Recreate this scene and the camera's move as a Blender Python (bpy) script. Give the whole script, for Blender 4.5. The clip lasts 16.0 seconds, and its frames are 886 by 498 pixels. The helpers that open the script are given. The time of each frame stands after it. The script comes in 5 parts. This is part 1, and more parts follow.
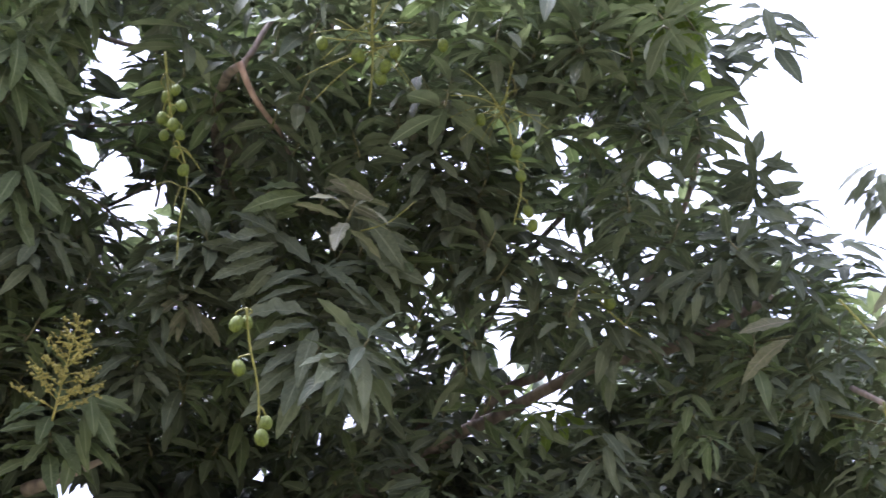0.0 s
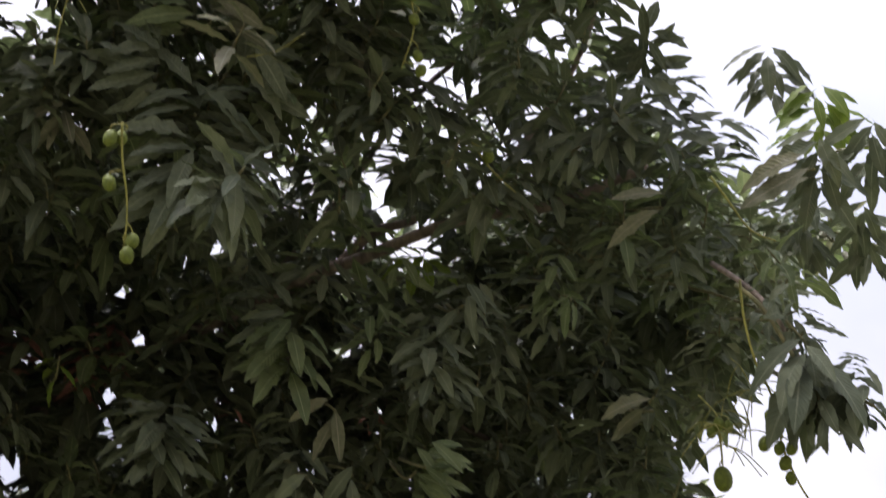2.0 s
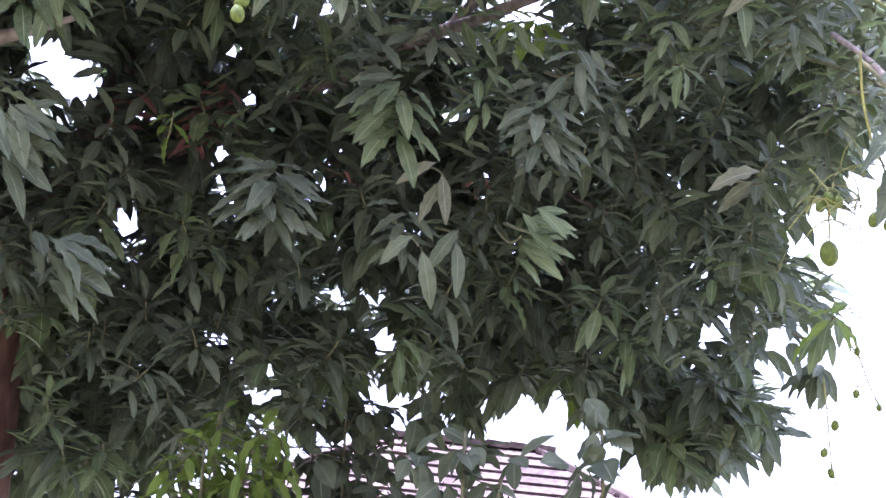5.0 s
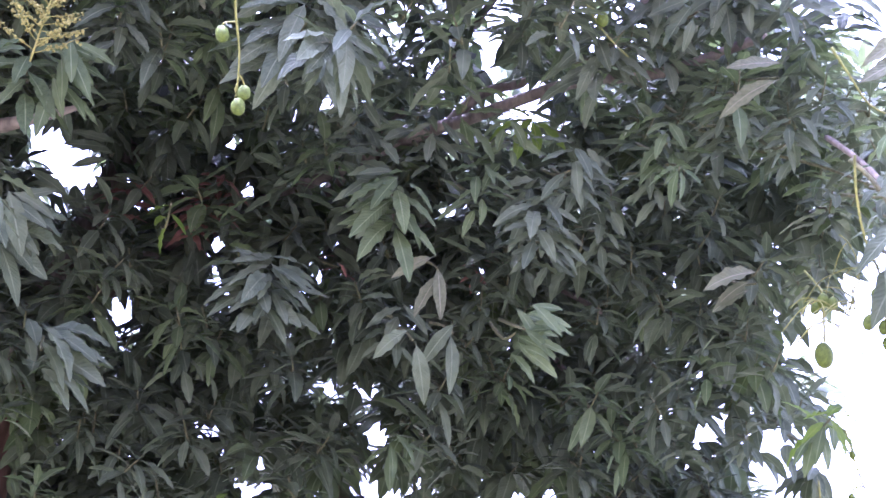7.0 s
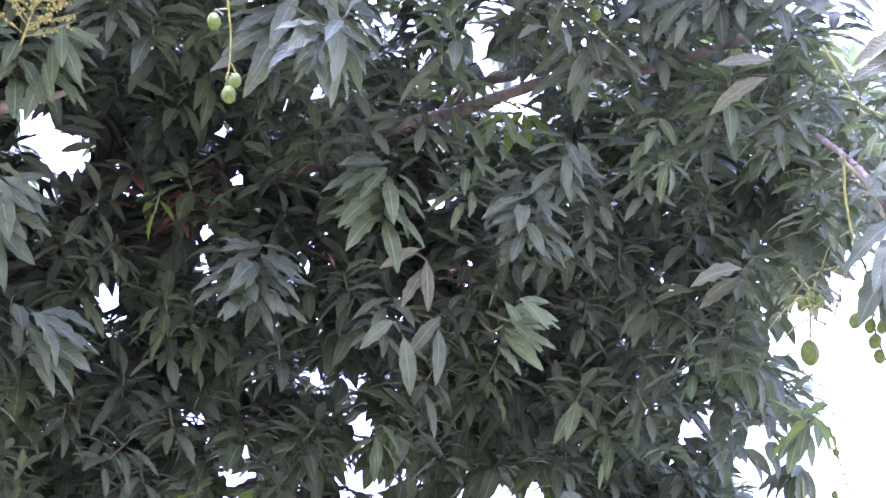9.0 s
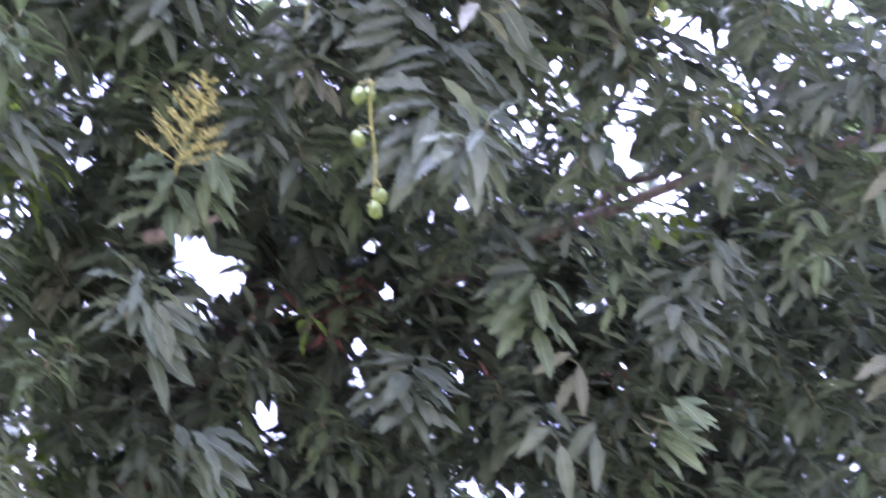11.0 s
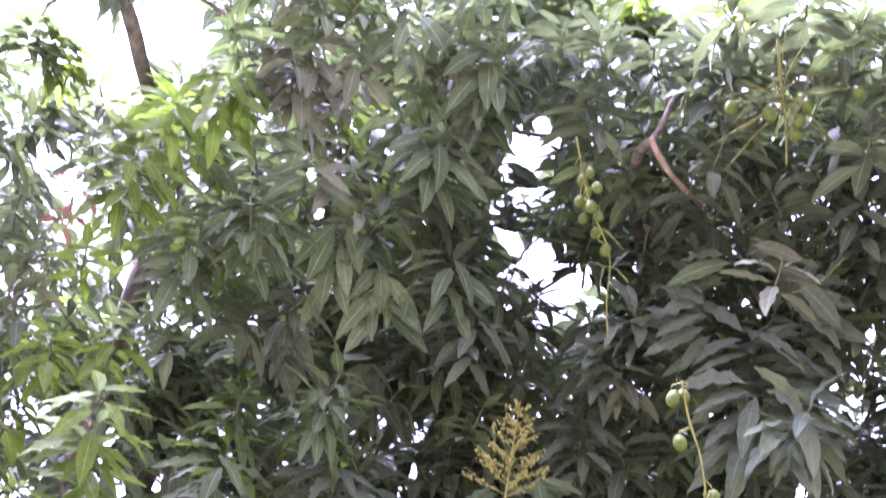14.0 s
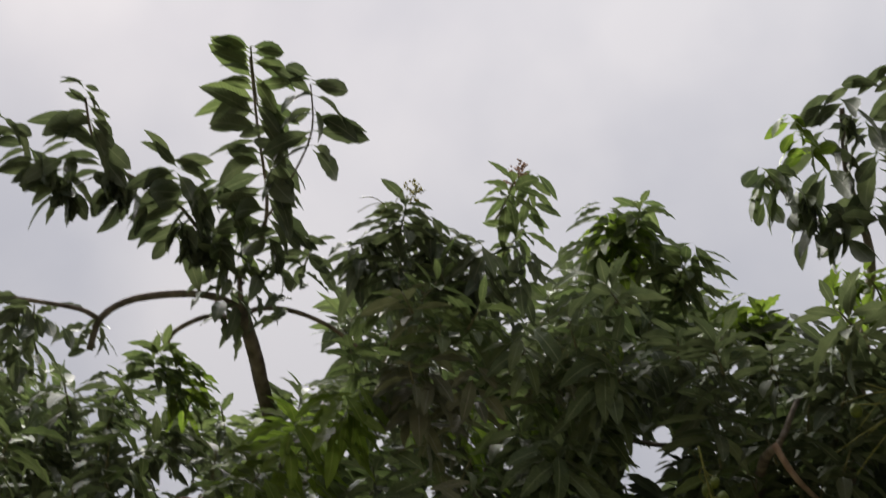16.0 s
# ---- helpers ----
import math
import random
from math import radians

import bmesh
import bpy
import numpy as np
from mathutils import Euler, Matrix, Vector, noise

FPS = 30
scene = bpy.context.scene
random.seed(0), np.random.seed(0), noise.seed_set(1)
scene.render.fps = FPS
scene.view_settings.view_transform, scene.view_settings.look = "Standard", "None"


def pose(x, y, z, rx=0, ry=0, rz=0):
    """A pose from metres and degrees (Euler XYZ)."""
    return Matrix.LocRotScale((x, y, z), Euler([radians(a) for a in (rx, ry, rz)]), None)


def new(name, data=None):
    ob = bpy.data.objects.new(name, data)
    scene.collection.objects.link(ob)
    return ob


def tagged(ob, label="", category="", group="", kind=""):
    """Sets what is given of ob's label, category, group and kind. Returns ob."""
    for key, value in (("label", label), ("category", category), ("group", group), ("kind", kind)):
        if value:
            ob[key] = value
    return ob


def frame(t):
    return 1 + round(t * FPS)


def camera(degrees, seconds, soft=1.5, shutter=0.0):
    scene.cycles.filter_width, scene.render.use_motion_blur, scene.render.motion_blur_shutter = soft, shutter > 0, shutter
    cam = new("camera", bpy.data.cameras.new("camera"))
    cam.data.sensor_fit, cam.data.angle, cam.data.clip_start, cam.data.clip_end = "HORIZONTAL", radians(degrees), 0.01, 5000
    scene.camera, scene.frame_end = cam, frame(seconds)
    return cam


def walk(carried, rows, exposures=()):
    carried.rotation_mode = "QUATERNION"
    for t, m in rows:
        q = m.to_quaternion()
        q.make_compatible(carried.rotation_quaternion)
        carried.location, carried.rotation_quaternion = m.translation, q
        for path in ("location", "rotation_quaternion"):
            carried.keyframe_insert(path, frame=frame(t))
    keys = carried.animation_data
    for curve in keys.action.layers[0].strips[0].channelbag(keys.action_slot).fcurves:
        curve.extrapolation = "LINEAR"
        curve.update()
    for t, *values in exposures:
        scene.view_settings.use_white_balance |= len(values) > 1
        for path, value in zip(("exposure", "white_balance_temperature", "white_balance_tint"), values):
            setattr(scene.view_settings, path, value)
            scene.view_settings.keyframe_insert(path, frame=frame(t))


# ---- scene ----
cam = camera(36.0, 16.0, soft=1.45, shutter=0.6)
EYE = Vector((0.0, 0.0, 1.5))
# seconds, turn of the camera (rx, ry, rz)
ROWS = [
    (0, 122.00, -0.00, -0.00),
    (0.5, 121.94, 0.72, -1.64),
    (1, 120.09, -0.47, -4.01),
    (1.5, 117.77, -1.72, -5.87),
    (2, 115.56, -2.75, -7.37),
    (2.5, 112.75, -3.36, -8.43),
    (3, 110.46, -4.35, -8.53),
    (3.5, 108.21, -5.28, -7.09),
    (4, 105.90, -5.42, -5.45),
    (4.2, 105.16, -5.57, -5.03),
    (6.3, 107.37, -5.59, -2.39),
    (6.5, 107.89, -5.94, -2.81),
    (7, 109.49, -6.62, -4.16),
    (7.5, 109.74, -6.09, -4.99),
    (8, 109.95, -6.62, -5.43),
    (8.2, 110.08, -6.89, -5.41),
    (10.3, 107.35, -7.18, -2.85),
    (10.5, 108.57, -7.03, -2.06),
    (11, 112.86, -7.00, 1.95),
    (11.5, 115.07, -6.24, 7.19),
    (12, 117.10, -5.12, 11.92),
    (12.5, 119.18, -4.11, 16.45),
    (13, 120.88, -3.82, 18.75),
    (13.5, 122.39, -3.96, 19.27),
    (14, 124.37, -4.92, 17.98),
    (14.5, 127.65, -6.16, 18.23),
    (15, 131.49, -5.81, 20.67),
    (15.5, 134.90, -6.46, 21.60),
    (16, 137.02, -6.68, 22.92),
]
EXPOSURES = [(0.0, 4.26, 5400, 28), (0.6, 3.58, 5450, 25), (1.0, 2.92, 6150, 20), (2.0, 3.26, 6200, 20), (2.6, 3.80, 5800, 24), (3.2, 4.36, 5450, 23), (4.2, 4.80, 5250, 27),
             (6.3, 5.55, 4800, 50), (8.2, 5.55, 4800, 50), (10.3, 5.48, 4800, 50), (11.2, 5.55, 4850, 50), (12.0, 5.54, 5050, 54), (13.6, 5.44, 5250, 56), (14.1, 5.02, 5250, 47), (14.5, 4.10, 5550, 35),
             (14.8, 3.08, 6200, 20), (15.1, 2.26, 6450, 17), (15.5, 1.98, 6550, 13), (16.0, 1.88, 6500, 12)]
walk(cam, [(t, pose(EYE.x, EYE.y, EYE.z, rx, ry, rz)) for t, rx, ry, rz in ROWS], EXPOSURES)

# ---- world and light: a bright overcast sky ----
SUN_EL, SUN_AZ = radians(66), radians(-75)
world = bpy.data.worlds.new("overcast_sky")
scene.world = world
world.use_nodes = True
wn, wl = world.node_tree.nodes, world.node_tree.links
wn.clear()
sky = wn.new("ShaderNodeTexSky")
sky.sky_type, sky.sun_disc, sky.sun_elevation, sky.sun_rotation = "NISHITA", False, SUN_EL, SUN_AZ
sky.air_density, sky.dust_density = 1.0, 4.0
coords = wn.new("ShaderNodeTexCoord")
cloud = wn.new("ShaderNodeTexNoise")
cloud.inputs["Scale"].default_value, cloud.inputs["Detail"].default_value, cloud.inputs["Roughness"].default_value = 3.2, 5.0, 0.45
ramp = wn.new("ShaderNodeValToRGB")
ramp.color_ramp.elements[0].position, ramp.color_ramp.elements[0].color = 0.38, (2.75, 2.85, 3.12, 1)
ramp.color_ramp.elements[1].position, ramp.color_ramp.elements[1].color = 0.62, (4.25, 4.18, 4.2, 1)
mix = wn.new("ShaderNodeMixRGB")
mix.inputs[0].default_value = 0.88
back = wn.new("ShaderNodeBackground")
back.inputs["Strength"].default_value = 0.05
wout = wn.new("ShaderNodeOutputWorld")
wl.new(coords.outputs["Generated"], cloud.inputs["Vector"])
wl.new(cloud.outputs["Fac"], ramp.inputs["Fac"])
wl.new(sky.outputs["Color"], mix.inputs[1])
wl.new(ramp.outputs["Color"], mix.inputs[2])
# an overcast sky is brightest overhead
height = wn.new("ShaderNodeSeparateXYZ")
dome = wn.new("ShaderNodeMapRange")
dome.inputs["To Min"].default_value, dome.inputs["To Max"].default_value = 0.42, 1.02
lift = wn.new("ShaderNodeMixRGB")
lift.blend_type = "MULTIPLY"
lift.inputs[0].default_value = 1.0
wl.new(coords.outputs["Generated"], height.inputs[0])
wl.new(height.outputs["Z"], dome.inputs["Value"])
wl.new(mix.outputs["Color"], lift.inputs[1])
wl.new(dome.outputs[0], lift.inputs[2])
wl.new(lift.outputs["Color"], back.inputs["Color"])
wl.new(back.outputs["Background"], wout.inputs["Surface"])

sun = new("sun", bpy.data.lights.new("sun", "SUN"))
sun.data.energy, sun.data.angle, sun.data.color = 3.1, radians(40), (1.0, 0.97, 0.92)
sun.matrix_world = Matrix.Rotation(-SUN_AZ, 4, "Z") @ Matrix.Rotation(-(math.pi / 2 - SUN_EL), 4, "X")


# ---- materials ----
def material(name):
    m = bpy.data.materials.new(name)
    m.use_nodes = True
    nt = m.node_tree
    nt.nodes.clear()
    return m, nt.nodes, nt.links, nt.nodes.new("ShaderNodeOutputMaterial")


def noise_tex(n, l, scale, detail=4.0, coord="Object"):
    c = n.new("ShaderNodeTexCoord")
    t = n.new("ShaderNodeTexNoise")
    t.inputs["Scale"].default_value, t.inputs["Detail"].default_value = scale, detail
    l.new(c.outputs[coord], t.inputs["Vector"])
    return t


def two_tone(n, l, fac, a, b, lo=0.35, hi=0.65):
    r = n.new("ShaderNodeValToRGB")
    r.color_ramp.elements[0].position, r.color_ramp.elements[0].color = lo, (*a, 1)
    r.color_ramp.elements[1].position, r.color_ramp.elements[1].color = hi, (*b, 1)
    l.new(fac, r.inputs["Fac"])
    return r.outputs["Color"]


def leaf_material(name, dark, light, rib, rough=0.42, glow=0.22, separate=False):
    """A leaf's blade: tone by leaf, blotches, pale midrib and side veins along its own u, v, light through it."""
    m, n, l, out = material(name)
    if separate:
        rnd = n.new("ShaderNodeObjectInfo").outputs["Random"]
    else:
        rnd = n.new("ShaderNodeNewGeometry").outputs["Random Per Island"]
    tone = two_tone(n, l, rnd, dark, light, 0.05, 0.95)
    blot = noise_tex(n, l, 18.0, 5.0)
    shade = n.new("ShaderNodeMixRGB")
    shade.blend_type = "MULTIPLY"
    shade.inputs[0].default_value = 0.45
    l.new(tone, shade.inputs[1])
    l.new(two_tone(n, l, blot.outputs["Fac"], (0.55, 0.6, 0.5), (1.25, 1.2, 1.1)), shade.inputs[2])
    uv = n.new("ShaderNodeUVMap")
    uv.uv_map = "blade"
    sep = n.new("ShaderNodeSeparateXYZ")
    l.new(uv.outputs["UV"], sep.inputs[0])
    off = n.new("ShaderNodeMath")
    off.operation = "ABSOLUTE"
    l.new(sep.outputs["X"], off.inputs[0])
    midrib = n.new("ShaderNodeMapRange")
    midrib.inputs["From Min"].default_value, midrib.inputs["From Max"].default_value = 0.10, 0.03
    l.new(off.outputs[0], midrib.inputs["Value"])
    slant = n.new("ShaderNodeMath")
    slant.operation = "MULTIPLY_ADD"
    slant.inputs[1].default_value = -0.16
    l.new(off.outputs[0], slant.inputs[0])
    l.new(sep.outputs["Y"], slant.inputs[2])
    wave = n.new("ShaderNodeMath")
    wave.operation = "MULTIPLY"
    wave.inputs[1].default_value = 95.0
    l.new(slant.outputs[0], wave.inputs[0])
    vein = n.new("ShaderNodeMath")
    vein.operation = "SINE"
    l.new(wave.outputs[0], vein.inputs[0])
    veinmask = n.new("ShaderNodeMapRange")
    veinmask.inputs["From Min"].default_value, veinmask.inputs["From Max"].default_value = 0.75, 1.0
    veinmask.inputs["To Max"].default_value = 0.14
    l.new(vein.outputs[0], veinmask.inputs["Value"])
    lines = n.new("ShaderNodeMath")
    lines.operation = "MAXIMUM"
    l.new(midrib.outputs[0], lines.inputs[0])
    l.new(veinmask.outputs[0], lines.inputs[1])
    col = n.new("ShaderNodeMixRGB")
    l.new(lines.outputs[0], col.inputs[0])
    l.new(shade.outputs[0], col.inputs[1])
    col.inputs[2].default_value = (*rib, 1)
    b = n.new("ShaderNodeBsdfPrincipled")
    l.new(col.outputs[0], b.inputs["Base Color"])
    b.inputs["Roughness"].default_value = rough
    b.inputs["Specular IOR Level"].default_value = 0.10
    bump = n.new("ShaderNodeBump")
    bump.inputs["Strength"].default_value, bump.inputs["Distance"].default_value = 0.22, 0.003
    l.new(vein.outputs[0], bump.inputs["Height"])
    l.new(bump.outputs[0], b.inputs["Normal"])
    tr = n.new("ShaderNodeBsdfTranslucent")
    lit = n.new("ShaderNodeMixRGB")
    lit.blend_type = "MULTIPLY"
    lit.inputs[0].default_value = 1.0
    lit.inputs[2].default_value = (1.35, 1.45, 0.92, 1)
    l.new(col.outputs[0], lit.inputs[1])
    l.new(lit.outputs[0], tr.inputs["Color"])
    mx = n.new("ShaderNodeMixShader")
    mx.inputs[0].default_value = glow
    l.new(b.outputs[0], mx.inputs[1])
    l.new(tr.outputs[0], mx.inputs[2])
    l.new(mx.outputs[0], out.inputs["Surface"])
    return m


def rough_material(name, a, b, scale, rough=0.85, bump=0.5, dist=0.01, stretch=(1, 1, 1), second=None, gloss=0.3):
    m, n, l, out = material(name)
    c = n.new("ShaderNodeTexCoord")
    mp = n.new("ShaderNodeMapping")
    mp.inputs["Scale"].default_value = stretch
    l.new(c.outputs["Object"], mp.inputs["Vector"])
    t = n.new("ShaderNodeTexNoise")
    t.inputs["Scale"].default_value, t.inputs["Detail"].default_value = scale, 6.0
    l.new(mp.outputs[0], t.inputs["Vector"])
    t2 = n.new("ShaderNodeTexNoise")
    t2.inputs["Scale"].default_value = scale * 0.13
    l.new(c.outputs["Object"], t2.inputs["Vector"])
    col = two_tone(n, l, t.outputs["Fac"], a, b)
    mx = n.new("ShaderNodeMixRGB")
    mx.blend_type = "MULTIPLY"
    mx.inputs[0].default_value = 0.7
    l.new(col, mx.inputs[1])
    l.new(two_tone(n, l, t2.outputs["Fac"], (0.6, 0.6, 0.62), second or (1.2, 1.18, 1.1)), mx.inputs[2])
    p = n.new("ShaderNodeBsdfPrincipled")
    l.new(mx.outputs[0], p.inputs["Base Color"])
    p.inputs["Roughness"].default_value, p.inputs["Specular IOR Level"].default_value = rough, gloss
    bp = n.new("ShaderNodeBump")
    bp.inputs["Strength"].default_value, bp.inputs["Distance"].default_value = bump, dist
    l.new(t.outputs["Fac"], bp.inputs["Height"])
    l.new(bp.outputs[0], p.inputs["Normal"])
    l.new(p.outputs[0], out.inputs["Surface"])
    return m


TONES = {  # dark end, light end, midrib, roughness, light through
    "dark": ((0.068, 0.084, 0.058), (0.112, 0.130, 0.086), (0.15, 0.165, 0.115), 0.58, 0.17),
    "mid": ((0.078, 0.104, 0.056), (0.122, 0.150, 0.078), (0.19, 0.22, 0.13), 0.58, 0.24),
    "young": ((0.088, 0.130, 0.024), (0.126, 0.172, 0.036), (0.165, 0.20, 0.055), 0.5, 0.38),
    "dusty": ((0.095, 0.102, 0.068), (0.155, 0.158, 0.108), (0.20, 0.19, 0.15), 0.50, 0.15),
    "flush": ((0.13, 0.062, 0.057), (0.26, 0.125, 0.112), (0.36, 0.18, 0.14), 0.40, 0.30),
}
LEAF = {k: leaf_material("leaf_" + k, *v) for k, v in TONES.items()}
LEAF_ONE = {k: leaf_material("single_leaf_" + k, *v, separate=True) for k, v in TONES.items()}
BARK = rough_material("bark", (0.10, 0.082, 0.070), (0.24, 0.195, 0.165), 22.0, 0.9, 0.9, 0.012, (1, 1, 0.3))
BARK_RED = rough_material("red_brown_bark", (0.085, 0.043, 0.034), (0.165, 0.092, 0.072), 20.0, 0.9, 0.8, 0.012, (1, 1, 0.3))
BARK_PINK = rough_material("pinkish_bare_wood", (0.21, 0.14, 0.115), (0.36, 0.265, 0.225), 24.0, 0.85, 0.6, 0.008, (1, 1, 0.3))
TWIG = rough_material("green_brown_twig", (0.07, 0.075, 0.035), (0.15, 0.14, 0.07), 60.0, 0.75, 0.4, 0.003)
STALK = rough_material("yellow_green_stalk", (0.12, 0.125, 0.03), (0.21, 0.205, 0.055), 50.0, 0.6, 0.3, 0.002)
FRUIT = rough_material("green_mango_skin", (0.062, 0.086, 0.010), (0.098, 0.124, 0.016), 40.0, 0.7, 0.15, 0.001)
FLOWER = rough_material("yellow_flower_buds", (0.19, 0.18, 0.05), (0.31, 0.28, 0.09), 80.0, 0.8, 0.5, 0.003)
SPIKE = rough_material("pinkish_flower_buds", (0.24, 0.13, 0.10), (0.38, 0.24, 0.16), 80.0, 0.8, 0.5, 0.003)
SOIL = rough_material("earth_and_grass", (0.115, 0.090, 0.065), (0.085, 0.105, 0.045), 3.0, 0.95, 0.8, 0.03)
TILE = rough_material("weathered_roof_tile", (0.026, 0.018, 0.016), (0.054, 0.040, 0.035), 9.0, 0.95, 0.4, 0.01, gloss=0.04)
CONCRETE = rough_material("stained_concrete", (0.20, 0.165, 0.145), (0.31, 0.27, 0.245), 12.0, 0.9, 0.4, 0.006)
PLASTER = rough_material("cream_plaster", (0.62, 0.58, 0.50), (0.74, 0.71, 0.64), 5.0, 0.9, 0.2, 0.005)
PAINT = rough_material("painted_timber", (0.50, 0.44, 0.36), (0.62, 0.56, 0.47), 14.0, 0.6, 0.2, 0.003)
GLASS_DARK = rough_material("window_pane", (0.02, 0.025, 0.03), (0.04, 0.045, 0.05), 2.0, 0.08, 0.0, 0.001)


# ---- building helpers ----
def P(az, el, d):
    """A place by bearing (degrees, to the right of +y), height angle and distance from where the camera stands."""
    a, e = radians(az), radians(el)
    return EYE + Vector((math.sin(a) * math.cos(e), math.cos(a) * math.cos(e), math.sin(e))) * d


def local(az, right, up, toward):
    """A direction given as right, up and toward the standing point, seen at that bearing."""
    a = radians(az)
    return Vector((math.cos(a), -math.sin(a), 0)) * right + Vector((0, 0, 1)) * up + Vector((-math.sin(a), -math.cos(a), 0)) * toward


def finish(name, mesh, mat, parent=None, label="", smooth=True):
    mesh.materials.append(mat)
    if smooth:
        mesh.polygons.foreach_set("use_smooth", [True] * len(mesh.polygons))
    ob = new(name, mesh)
    ob.parent = parent
    if label:
        ob["label"] = label
    return ob


def part(name, bm, mat, parent=None, label="", smooth=True):
    mesh = bpy.data.meshes.new(name)
    bm.to_mesh(mesh)
    bm.free()
    return finish(name, mesh, mat, parent, label, smooth)


def tube_data(points, radii, sides=8, wob=0.0, rng=None):
    """Rings along a bent line: vertices and faces of a tapering stem, its ends closed."""
    pts = [Vector(p) for p in points]
    verts, faces = [], []
    for i, p in enumerate(pts):
        d = (pts[min(i + 1, len(pts) - 1)] - pts[max(i - 1, 0)]).normalized()
        u = d.cross(Vector((0.31, 0.17, 0.94)) if abs(d.z) < 0.93 else Vector((1, 0.2, 0))).normalized()
        v = d.cross(u)
        for k in range(sides):
            a = 2 * math.pi * k / sides
            r = radii[i] * (1 + (rng.uniform(-wob, wob) if rng else 0))
            verts.append(p + (u * math.cos(a) + v * math.sin(a)) * r)
    for i in range(len(pts) - 1):
        for k in range(sides):
            a, b = i * sides + k, i * sides + (k + 1) % sides
            faces.append((a, b, b + sides, a + sides))
    faces.append(tuple(range(sides - 1, -1, -1)))
    faces.append(tuple(range((len(pts) - 1) * sides, len(pts) * sides)))
    return verts, faces


def bend(points, steps=4):
    """A smooth line through the given places."""
    pts = [Vector(p) for p in points]
    out = []
    for i in range(len(pts) - 1):
        p0, p1, p2, p3 = pts[max(i - 1, 0)], pts[i], pts[i + 1], pts[min(i + 2, len(pts) - 1)]
        for s in range(steps):
            t = s / steps
            out.append(0.5 * (2 * p1 + (p2 - p0) * t + (2 * p0 - 5 * p1 + 4 * p2 - p3) * t * t + (3 * p1 - p0 - 3 * p2 + p3) * t ** 3))
    return out + [pts[-1]]


def stem(name, points, r0, r1, mat, parent, label="", sides=10, steps=4, wob=0.06):
    line = bend(points, steps)
    k = max(len(line) - 1, 1)
    rng = random.Random(len(line) * 7 + int(r0 * 1000))
    v, f = tube_data(line, [r0 + (r1 - r0) * i / k for i in range(len(line))], sides, wob, rng)
    mesh = bpy.data.meshes.new(name)
    mesh.from_pydata(v, [], f)
    return finish(name, mesh, mat, parent, label)


def blade(fold, droop, wave, slim, twist, seed, rows=9, across=5):
    """A lance-shaped leaf 1 long on a short stalk, lying along +y, its upper face to +z: vertices, faces, u and v."""
    rng = random.Random(seed)
    verts, faces, uv = [], [], []
    ph = rng.uniform(0, 6.28)
    for i in range(rows):
        t = i / (rows - 1)
        s = max(0.0, (t - 0.10) / 0.90)
        w = slim * 0.5 * ((4 * s ** 0.88 * (1 - s ** 0.88)) ** 0.92 if 0 < s < 1 else 0.0) + 0.005
        w *= 1 + 2.2 * wave * math.sin(t * 27 + ph)
        y = t - 0.10 * droop * t * t
        z = -droop * t ** 2.0 * 0.42 + wave * 0.35 * math.sin(t * 5 + ph)
        a = twist * t
        for side in np.linspace(-1, 1, across):
            x = side * w
            dz = abs(side) * w * fold + wave * math.sin(t * 25 + ph + side * 2) * abs(side) * min(1, w * 8)
            verts.append((x * math.cos(a) - dz * math.sin(a), y, z + x * math.sin(a) + dz * math.cos(a)))
            uv.append((float(side), t))
    for i in range(rows - 1):
        for k in range(across - 1):
            a = i * across + k
            faces.append((a, a + 1, a + across + 1, a + across))
    return np.array(verts), faces, uv


SHAPES = [
    (0.25, 0.35, 0.010, 0.25, 0.2), (0.35, 0.70, 0.014, 0.27, -0.3), (0.20, 0.90, 0.012, 0.24, 0.4), (0.45, 0.50, 0.018, 0.28, -0.5),
    (0.30, 1.10, 0.015, 0.26, 0.1), (0.15, 0.25, 0.012, 0.23, -0.2), (0.40, 0.80, 0.020, 0.29, 0.5), (0.28, 0.60, 0.008, 0.22, 0.0)]
BLADES = [blade(f, d, w * 1.7, s * 0.98, tw, i, 15, 3) for i, (f, d, w, s, tw) in enumerate(SHAPES)]
PLAIN = [blade(f, d, w * 1.4, s * 0.96, tw, i, 10, 3) for i, (f, d, w, s, tw) in enumerate(SHAPES)]  # for the crowns' filling
WIDE = [blade(f, d, w * 1.5, s * 1.3, tw, i, 8, 3) for i, (f, d, w, s, tw) in enumerate(SHAPES)]  # for the depth of the crowns
SMOOTH = [blade(f, d, w, s * 1.12, tw, i + 20, 10, 3) for i, (f, d, w, s, tw) in enumerate([
    (0.25, 0.75, 0.010, 0.25, 0.15), (0.35, 1.05, 0.014, 0.27, -0.25), (0.20, 0.55, 0.010, 0.23, 0.3), (0.40, 0.85, 0.016, 0.28, -0.1)])]
BROAD = [blade(f, d, w, s, tw, i + 40) for i, (f, d, w, s, tw) in enumerate([
    (0.25, 0.4, 0.012, 0.50, 0.2), (0.35, 0.7, 0.016, 0.56, -0.3), (0.2, 0.5, 0.012, 0.46, 0.3)])]


def blade_mesh(data, mat):
    mesh = bpy.data.meshes.new("leaf")
    mesh.from_pydata(data[0].tolist(), [], data[1])
    layer = mesh.uv_layers.new(name="blade")
    layer.data.foreach_set("uv", [c for face in data[1] for i in face for c in data[2][i]])
    mesh.materials.append(mat)
    mesh.polygons.foreach_set("use_smooth", [True] * len(mesh.polygons))
    return mesh


LEAF_MESH = {(k, i): blade_mesh(b, LEAF_ONE[k]) for k in TONES for i, b in enumerate(BLADES + SMOOTH)}


